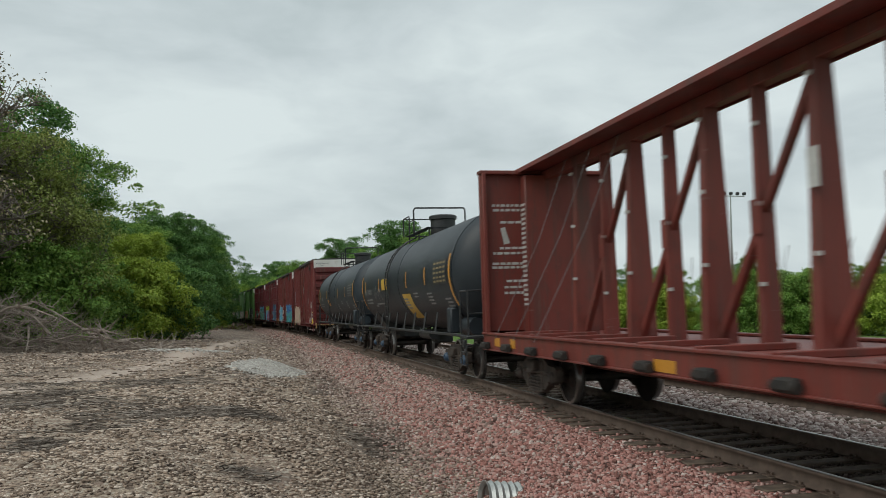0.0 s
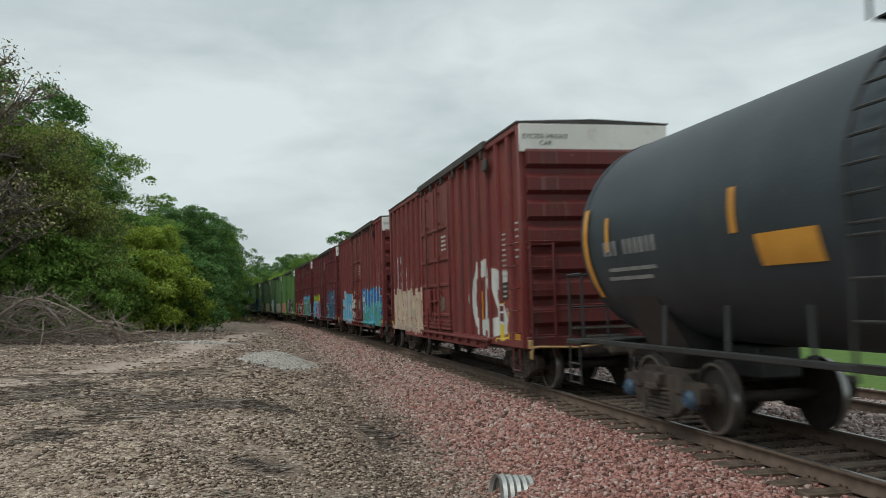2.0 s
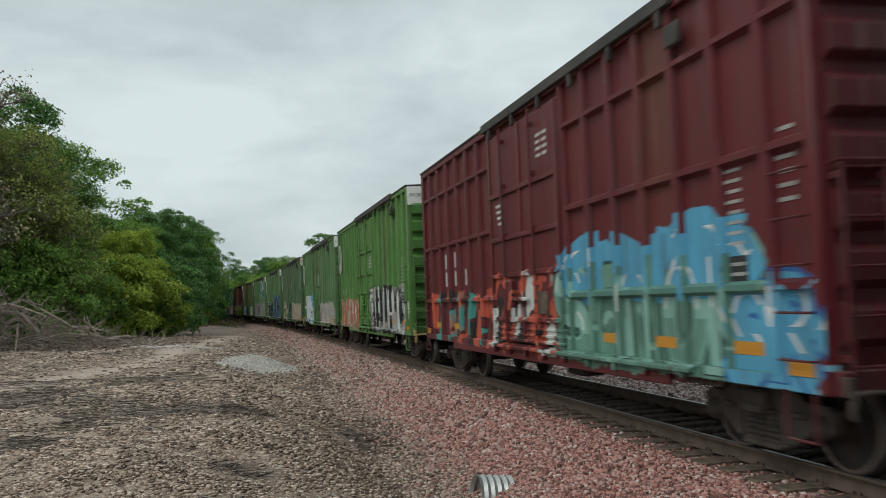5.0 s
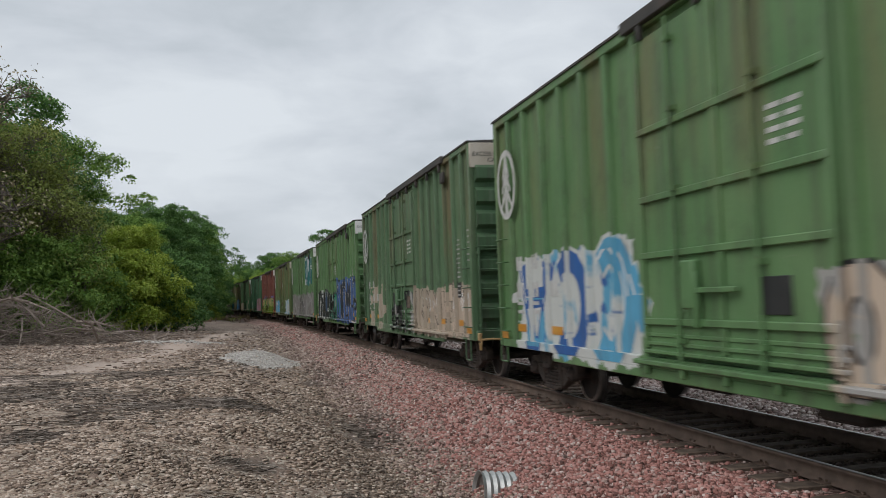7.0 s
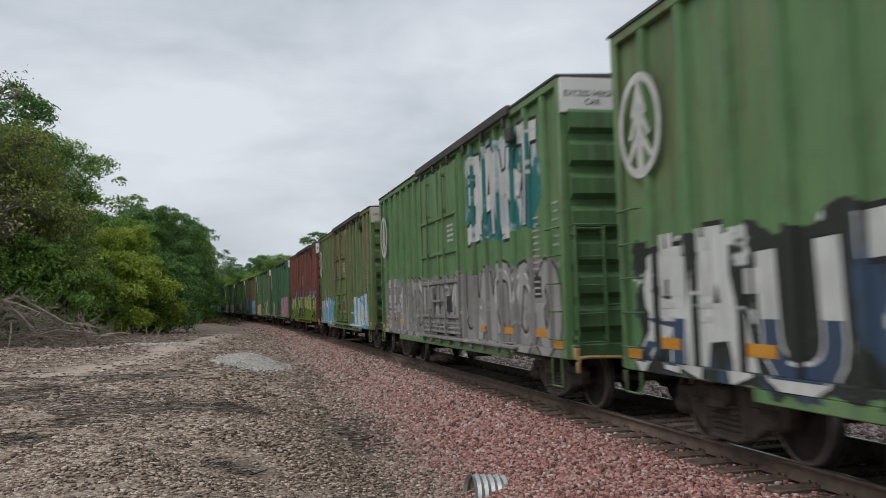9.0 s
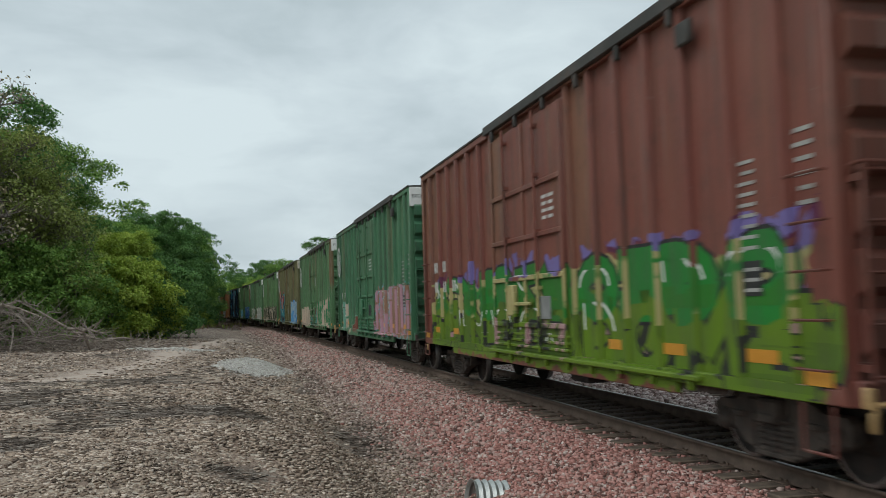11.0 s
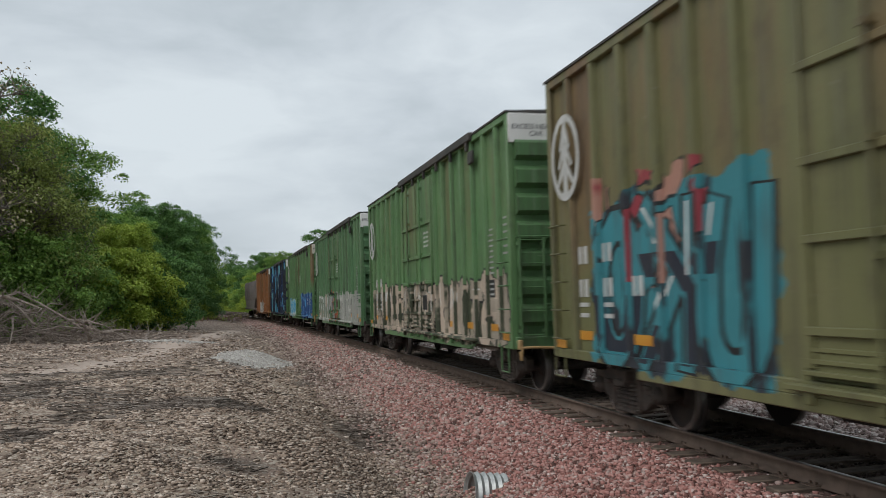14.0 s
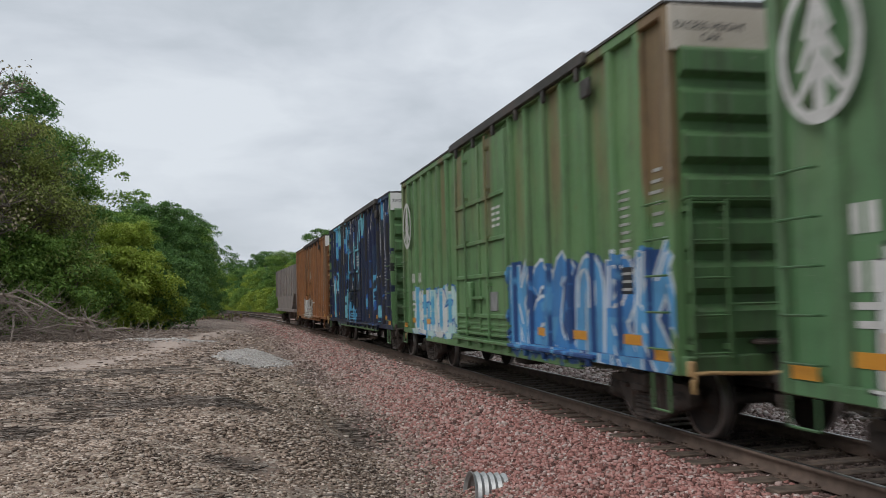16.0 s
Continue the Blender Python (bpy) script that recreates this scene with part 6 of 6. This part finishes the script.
KINDS = [tree_kind(11, 13.0, 5.2, 78000, 0.098, LEAF[0]), tree_kind(12, 15.0, 5.6, 84000, 0.102, LEAF[2]), tree_kind(13, 11.0, 4.6, 72000, 0.094, LEAF[1]),
         tree_kind(14, 14.0, 5.0, 78000, 0.10, LEAF[2]), tree_kind(15, 5.0, 3.3, 32000, 0.082, LEAF[0], low=0.02), tree_kind(16, 4.0, 3.0, 30000, 0.082, LEAF[1], low=0.02),
         tree_kind(17, 12.0, 5.0, 20000, 0.085, LEAF[3], low=0.25, bare=True), tree_kind(18, 4.6, 3.0, 30000, 0.082, LEAF[2], low=0.02)]
TREE_LABEL = ["leafy green broad-crowned tree in the wood", "tall dark green tree in the wood", "yellow-green young tree at the wood edge", "dense dark green tree in the wood", "low green bush at the wood edge", "pale green bush at the wood edge", "thin olive-brown tree with sparse fading leaves", "dark green bush at the wood edge"]
BARE = tree_kind(21, 13.0, 3.6, 3600, 0.06, DEADLEAF, bare=True)


def plant(kind, x, y, z, scale, turn, label=None):
    trunk, crown = KINDS[kind] if kind >= 0 else BARE
    small = kind in (4, 5, 7)
    t = thing("bush" if small else "tree", label or (TREE_LABEL[kind] if kind >= 0 else "half-dead tree with brown twigs and few leaves"), "bush" if small else "tree", "trees beside the line")
    t.matrix_basis = pose(x, y, z, 0, 0, turn) @ Matrix.Diagonal((scale, scale, scale, 1))
    for nm, me in (("trunk", trunk), ("crown", crown)):
        ob = new(nm, me)
        if nm == "trunk":
            if not me.materials:
                me.materials.append(BARK)
        ob.parent = t
    return t


def wood():
    r = random.Random(5)
    # wood on the left of the line: bushes in front, rows of trees behind
    front = [(46, 25), (52, 24), (58, 22.5), (65, 21), (72, 19), (80, 16.5), (88, 14.5), (96, 11.5), (104, 8.8), (112, 6.8), (121, 5.4), (131, 4.8), (142, 4.6), (154, 4.6), (168, 5), (184, 5.5), (204, 7), (228, 7), (256, 7)]
    kinds = (0, 2, 0, 0, 3, 0, 3, 0, 1, 3, 0, 1, 3, 1, 3, 1, 3, 1, 3)
    for i, (s, l) in enumerate(front):
        grow = 1.36 if i < 3 else 1.16 if i < 6 else 0.80 if i < 9 else 0.90
        p = beside(np.array(s + 0.0), np.array(l + 3.8 + r.uniform(-0.4, 0.4)))
        plant(kinds[i], p[0], p[1], -0.3, grow * r.uniform(0.95, 1.08), r.uniform(0, 360))
        for k in range(3):
            p = beside(np.array(s + r.uniform(-3.5, 3.5)), np.array(l + r.uniform(1.4, 3.4)))
            plant(7 if i > 3 and k < 2 else 4 + (i + k) % 2, p[0], p[1], -0.35, r.uniform(0.6, 0.95), r.uniform(0, 360))
        p = beside(np.array(s + r.uniform(-2, 2)), np.array(l + 10 + r.uniform(-1, 1)))
        plant((1, 3, 0)[i % 3], p[0], p[1], -0.3, grow * r.uniform(0.86, 0.97), r.uniform(0, 360))
        p = beside(np.array(s + 4 + r.uniform(-2, 2)), np.array(l + 18))
        plant((3, 1)[i % 2], p[0], p[1], -0.3, grow * r.uniform(0.9, 1.0), r.uniform(0, 360))
    for x, y, sc, turn in ((-25.9, 47.5, 1.62, 20), (-27.0, 63.0, 1.0, 10)):
        plant(-1, x, y, -0.3, sc, turn, "half-dead tree with brown twigs and few leaves")
    for x, y, sc, turn in ((-24.2, 52.0, 1.0, 40), (-26.6, 52.5, 1.15, 260)):
        plant(6, x, y, -0.3, sc, turn)
    for x, y, kind, sc, turn in ((-24.6, 50.0, 4, 1.2, 20), (-22.6, 53.5, 4, 1.2, 80), (-21.0, 58.0, 5, 1.25, 200), (-20.2, 62.0, 7, 1.2, 310), (-21.2, 61.5, 2, 0.66, 70), (-27.0, 51.0, 4, 1.4, 10)):
        plant(kind, x, y, -0.35, sc, turn)
    # beyond the bend, right of the line
    for k in range(36):
        s = 108 + k * 7.5 + r.uniform(-2, 2)
        p = beside(np.array(s), np.array(-14.5 - r.uniform(0, 7)))
        plant((2, 0, 1, 3, 0)[k % 5], p[0], p[1], -0.9, r.uniform(0.85, 1.08), r.uniform(0, 360))
        p = beside(np.array(s + 5), np.array(-10.5 - r.uniform(0, 3)))
        plant(4 + k % 2, p[0], p[1], -0.9, r.uniform(0.9, 1.5), r.uniform(0, 360))
    # tree belt across the field
    for k in range(44):
        x = 4 + k * 2.9 + r.uniform(-1.2, 1.2)
        y = 118 - k * 0.9 + r.uniform(-7, 7)
        plant(4 + k % 2, x + r.uniform(-1, 1), y - 4, -0.95, r.uniform(1.0, 1.5), r.uniform(0, 360), "green bush in the belt across the field")
        plant((0, 1, 2, 3)[r.randrange(4)], x, y, -0.95, r.uniform(0.5, 0.72), r.uniform(0, 360), "green tree in the belt across the field")


wood()


def light_mast(x, y):
    m = thing("light_mast", "tall slim floodlight mast across the field", "street lamp")
    m.matrix_basis = pose(x, y, -0.95, 0, 0, 8)
    part("pole", Shape().tube((0, 0, 0), (0, 0, 17.5), 0.16, 10, 0.08), GALV, m)
    part("crossarm", Shape().box(-1.9, 1.9, -0.05, 0.05, 17.3, 17.42, 0.01), GALV, m)
    for i in range(5):
        q = -1.8 + i * 0.9
        part("floodlight", Shape().box(q - 0.18, q + 0.18, -0.35, 0.1, 17.5, 17.85, 0.05).tube((q, 0, 17.4), (q, 0, 17.6), 0.03, 6), BLACK, m)


light_mast(37.0, 110.0)


# ---- heap of cut branches ----
def brush_pile():
    r = random.Random(9)
    top = thing("brush_pile", "heap of grey dead branches at the wood edge", "brush pile")
    top.matrix_basis = pose(-17.6, 41.5, -0.32, 0, 0, 12)
    def heap(u):
        return max(0.1, 2.5 * math.exp(-((u + 3.5) / 5.0) ** 2))
    for k in range(110):
        u = r.uniform(-8, 4.6)
        h = heap(u)
        a = Vector((u, r.uniform(-1.8, 1.2), r.uniform(0.0, h)))
        d = Vector((r.uniform(-1, 1), r.uniform(-0.5, 0.3), r.uniform(-0.25, 0.45))).normalized()
        ln = r.uniform(1.2, 2.9)
        q = Shape()
        b = a + d * ln * 0.5 + Vector((0, 0, r.uniform(-0.1, 0.25)))
        c = b + (d + Vector((r.uniform(-0.3, 0.3), r.uniform(-0.3, 0.3), r.uniform(-0.4, 0.1)))).normalized() * ln * 0.5
        c.z, b.z = min(max(c.z, 0.05), heap(c.x) + 0.35), min(max(b.z, 0.08), heap(b.x) + 0.3)
        w = r.uniform(0.03, 0.085)
        q.tube(a, b, w, 6, w * 0.7, False).tube(b, c, w * 0.7, 5, w * 0.25, False)
        for _ in range(5):
            e = b.lerp(c, r.random())
            q.tube(e, e + (d * 0.6 + Vector((r.uniform(-1, 1), r.uniform(-1, 1), r.uniform(-0.3, 1)))) * 0.5, w * 0.35, 4, w * 0.12, False)
        part("branch", q, DEADWOOD, top)
    t = Shape()
    for k in range(1500):
        u = r.gauss(-2.6, 3.4)
        u = max(-8.5, min(5.0, u))
        h = heap(u)
        a = Vector((u, r.uniform(-2.0, 1.4), r.uniform(-0.05, h * 0.95)))
        d = Vector((r.uniform(-1, 1), r.uniform(-0.7, 0.6), r.uniform(-0.5, 0.7))).normalized()
        ln = r.uniform(0.5, 1.5)
        b = a + d * ln
        b.z = max(b.z, 0.0)
        t.tube(a, b, r.uniform(0.009, 0.02), 3, 0.004, False)
    me = bpy.data.meshes.new("brushwood")
    me.from_pydata(t.v, [], t.f)
    tw = part("brushwood", me, DEADWOOD, top)
    tw["kind"] = "stuff"


brush_pile()


# ---- loose stones, chips and twigs ----
def lumps(p, size, flat, rng, tilt=0.5):
    """Jittered six-faced lumps at points p: verts and quads."""
    n = len(p)
    base = np.array([(x, y, z) for x in (-1, 1) for y in (-1, 1) for z in (-1, 1)], float)
    v = base[None] * rng.uniform(0.55, 1.0, (n, 8, 3)) * size[:, None, :]
    v[:, :, 2] *= flat
    a = rng.uniform(0, math.tau, n)
    t = rng.normal(0, tilt, n)
    ct, st, ca, sa = np.cos(t), np.sin(t), np.cos(a), np.sin(a)
    y, z = v[:, :, 1] * ct[:, None] - v[:, :, 2] * st[:, None], v[:, :, 1] * st[:, None] + v[:, :, 2] * ct[:, None]
    x = v[:, :, 0]
    out = np.stack([x * ca[:, None] - y * sa[:, None], x * sa[:, None] + y * ca[:, None], z], -1) + p[:, None, :]
    quad = np.array([(0, 1, 3, 2), (4, 6, 7, 5), (0, 4, 5, 1), (2, 3, 7, 6), (0, 2, 6, 4), (1, 5, 7, 3)])
    return out.reshape(-1, 3), (np.arange(n)[:, None, None] * 8 + quad[None]).reshape(-1, 4)


def stone_material(name, stops):
    n = Net(name)
    col = n.ramp(n.island(), stops)
    g = n.noise(n.obj(), 55, 3)
    col = n.mix(n.m("MULTIPLY", g, 0.45), col, (0.06, 0.045, 0.04))
    return n.done(col, 0.9, 0.0, g, 0.004, 0.25)


PINKST = stone_material("pink_ballast", [(0.0, (0.085, 0.045, 0.038)), (0.18, (0.27, 0.122, 0.102)), (0.45, (0.47, 0.225, 0.192)), (0.7, (0.55, 0.30, 0.262)), (0.9, (0.50, 0.36, 0.32)), (1.0, (0.74, 0.62, 0.57))])
DUSTST = stone_material("dusty_ballast", [(0.0, (0.10, 0.066, 0.055)), (0.35, (0.30, 0.215, 0.18)), (0.7, (0.44, 0.335, 0.285)), (1.0, (0.62, 0.53, 0.47))])
# Oily stones between the rails, darkened further to stand for shade under the train.
OILYSHADEST = stone_material("oily_shaded_ballast", [(0.0, (0.030, 0.024, 0.020)), (0.5, (0.085, 0.064, 0.053)), (1.0, (0.19, 0.145, 0.125))])
PALEST = stone_material("grey_ballast", [(0.0, (0.16, 0.105, 0.092)), (0.4, (0.43, 0.32, 0.29)), (1.0, (0.70, 0.62, 0.58))])
PALEGR = stone_material("pale_gravel", [(0.0, (0.44, 0.415, 0.38)), (1.0, (0.72, 0.69, 0.64))])
CHIPS = stone_material("chips", [(0.0, (0.075, 0.055, 0.043)), (0.3, (0.27, 0.20, 0.152)), (0.65, (0.50, 0.385, 0.298)), (1.0, (0.78, 0.66, 0.555))])
TWIG = stone_material("twig", [(0.0, (0.07, 0.055, 0.045)), (0.5, (0.19, 0.155, 0.128)), (1.0, (0.44, 0.385, 0.33))])


def loose(name, label, parent_bits, mat):
    v = np.concatenate([b[0] for b in parent_bits])
    k, fs = 0, []
    for b in parent_bits:
        fs.append(b[1] + k)
        k += len(b[0])
    ob = new(name, mesh_np(name, v, np.concatenate(fs), mat))
    tagged(ob, label, name.replace("_", " "), kind="stuff")


def litter():
    rng = np.random.default_rng(3)
    bits, grey, oily = [], [], []
    for s0, s1, per, r0 in ((4, 14, 640, 0.021), (14, 26, 380, 0.026), (26, 50, 130, 0.036), (50, 90, 40, 0.05)):
        n = int((s1 - s0) * 3.6 * per)
        s, l = rng.uniform(s0, s1, n), 0.85 + 3.6 * rng.uniform(0, 1, n)
        keep = rng.uniform(0, 1, n) < np.clip((4.3 - l) / 1.3, 0, 1) * np.clip((l - 1.08) / 0.4, 0.10, 1)
        p = beside(s[keep], l[keep])
        p[:, 2] = height(p[:, 0], p[:, 1]) + 0.006
        dusty = rng.uniform(0, 1, len(p)) < np.clip((s[keep] - 12) / 26, 0, 0.62) + np.clip((l[keep] - 2.9) / 1.1, 0, 0.7)
        for q, heap in ((p[~dusty], bits), (p[dusty], grey)):
            heap.append(lumps(q, r0 * rng.uniform(0.6, 1.5, (len(q), 1)) * rng.uniform(0.75, 1.2, (len(q), 3)), 0.8, rng))
        n = int((s1 - s0) * 1.2 * per * 0.55)
        p = beside(rng.uniform(s0, s1, n), rng.uniform(-0.66, 0.66, n))
        p[:, 2] = height(p[:, 0], p[:, 1]) + 0.004
        oily.append(lumps(p, r0 * rng.uniform(0.6, 1.3, (n, 1)) * rng.uniform(0.75, 1.2, (n, 3)), 0.8, rng))
    loose("ballast_stones", "dark oily ballast between the rails, deepened as shade under the train", oily, OILYSHADEST)
    loose("ballast_stones", "crushed pink granite ballast stones on the shoulder", bits, PINKST)
    loose("ballast_stones", "dusty brown-grey stones among the pink ballast", grey, DUSTST)
    bits = []
    for s0, s1, per, r0 in ((4, 20, 160, 0.034), (20, 60, 45, 0.05)):
        n = int((s1 - s0) * 6.6 * per)
        p = beside(rng.uniform(s0, s1, n), rng.uniform(-8.2, -1.4, n))
        p[:, 2] = height(p[:, 0], p[:, 1]) + 0.008
        bits.append(lumps(p, r0 * rng.uniform(0.6, 1.5, (n, 1)) * rng.uniform(0.75, 1.2, (n, 3)), 0.8, rng))
    loose("ballast_stones", "pale grey ballast stones between the two tracks", bits, PALEST)
    bits = []
    for mx, my, rx, ry, n in ((-6.1, 31.2, 1.2, 4.4, 4600), (-11.0, 38.0, 2.0, 3.0, 1300)):
        a, q = rng.uniform(0, math.tau, n), np.sqrt(rng.uniform(0, 1, n)) * rng.uniform(0.75, 1.0, n)
        p = np.stack([mx + rx * q * np.cos(a), my + ry * q * np.sin(a), 0 * a], 1)
        p[:, 2] = height(p[:, 0], p[:, 1]) + 0.01
        bits.append(lumps(p, 0.034 * rng.uniform(0.6, 1.5, (n, 1)) * rng.uniform(0.75, 1.2, (n, 3)), 0.8, rng))
    loose("gravel_patch", "pale grey gravel spread in low heaps on the dirt", bits, PALEGR)
    bits, tw = [], []
    for y0, y1, per, r0 in ((6.5, 10, 900, 0.020), (10, 15, 620, 0.023), (15, 22, 260, 0.030), (22, 36, 80, 0.042), (36, 60, 16, 0.06)):
        x0, x1 = -0.56 * y1 - 0.5, 2.0
        n = int((y1 - y0) * (x1 - x0) * per)
        x, y = rng.uniform(x0, x1, n), rng.uniform(y0, y1, n)
        _, l = along(x, y)
        patch = fbm(x, y, 2.1, 21) + 0.95 * fbm(x, y, 0.7, 22) - 1.6 * drift(x, y)
        patch -= 0.7 * np.exp(-((x - np.interp(y, [12, 20, 30, 40, 60], [-10.4, -10.0, -9.5, -11.0, -13.6])) / 1.1) ** 2) * np.clip((y - 13) / 4, 0, 1)
        keep = (l > 2.7) & (rng.uniform(0, 1, n) < np.clip(0.60 + 0.85 * patch, 0.05, 1)) & (rng.uniform(0, 1, n) < np.clip((l - 2.7) / 1.3, 0, 1))
        p = np.stack([x[keep], y[keep], 0 * x[keep]], 1)
        p[:, 2] = height(p[:, 0], p[:, 1]) + 0.004
        m = len(p)
        bits.append(lumps(p, r0 * rng.uniform(0.5, 1.4, (m, 1)) * np.stack([rng.uniform(0.8, 2.0, m), rng.uniform(0.5, 0.9, m), rng.uniform(0.25, 0.5, m)], 1), 1.0, rng, 0.3))
        n = int((y1 - y0) * (x1 - x0) * per * 0.42)
        x, y = rng.uniform(x0, x1, n), rng.uniform(y0, y1, n)
        _, l = along(x, y)
        keep = (l > 3.5) & (fbm(x, y, 2.1, 21) + 0.5 * fbm(x, y, 0.9, 23) + rng.uniform(-0.3, 0.3, n) - 1.1 * drift(x, y) < -0.36)
        p = np.stack([x[keep], y[keep], 0 * x[keep]], 1)
        p[:, 2] = height(p[:, 0], p[:, 1]) + 0.012
        m = len(p)
        tw.append(lumps(p, np.stack([rng.uniform(0.05, 0.20, m), rng.uniform(0.003, 0.007, m), rng.uniform(0.003, 0.006, m)], 1) * (1 + 0.02 * y0), 1.0, rng, 0.6))
    loose("wood_chips", "pale wood chips and gravel strewn over the dirt", bits, CHIPS)
    loose("straw", "grey dry twigs and straw lying in drifts", tw, TWIG)


litter()


def verge():
    """Uncut grass along the wood's edge."""
    rng = np.random.default_rng(8)
    for mat, n, lo, hi, label in ((LEAF[1], 5200, -1.6, 1.2, "green grass along the wood edge"), (DRYGRASS, 3600, -3.4, -0.6, "dry tan grass before the wood edge")):
        s = rng.uniform(46, 135, n)
        l = np.interp(s, [46, 58, 72, 88, 104, 121, 142], [25, 22.5, 19, 14.5, 8.8, 5.4, 4.6]) + rng.uniform(lo, hi, n) + rng.normal(0.0, 1.1, n)
        p = beside(s, l)
        keep = fbm(p[:, 0], p[:, 1], 3.0, 31) + 0.7 * fbm(p[:, 0], p[:, 1], 0.9, 37) > 0.0
        p = p[keep]
        m = len(p)
        h = rng.uniform(0.05, 0.18, m) * rng.uniform(0.6, 2.1, m)
        p[:, 2] = height(p[:, 0], p[:, 1]) + h * 0.9
        loose("grass", label, [lumps(p, np.stack([rng.uniform(0.015, 0.05, m), rng.uniform(0.01, 0.03, m), h], 1), 1.0, rng, 0.25)], mat)


DRYGRASS = stone_material("dry_grass", [(0.0, (0.22, 0.145, 0.09)), (1.0, (0.42, 0.31, 0.19))])
verge()


# ---- motion of the train ----
def car_pose(centre, reach, t):
    s = centre - SPEED * t
    xa, ya, _ = line(s - reach)
    xb, yb, _ = line(s + reach)
    return pose((xa + xb) / 2, (ya + yb) / 2, 0.0, 0, -CANT, math.degrees(math.atan2(-(xb - xa), yb - ya)))


def motions():
    for car, centre, reach in THINGS:
        walk(car, [(t, car_pose(centre, reach, t)) for t in np.arange(0, 16.5, 1.0).tolist()])


motions()
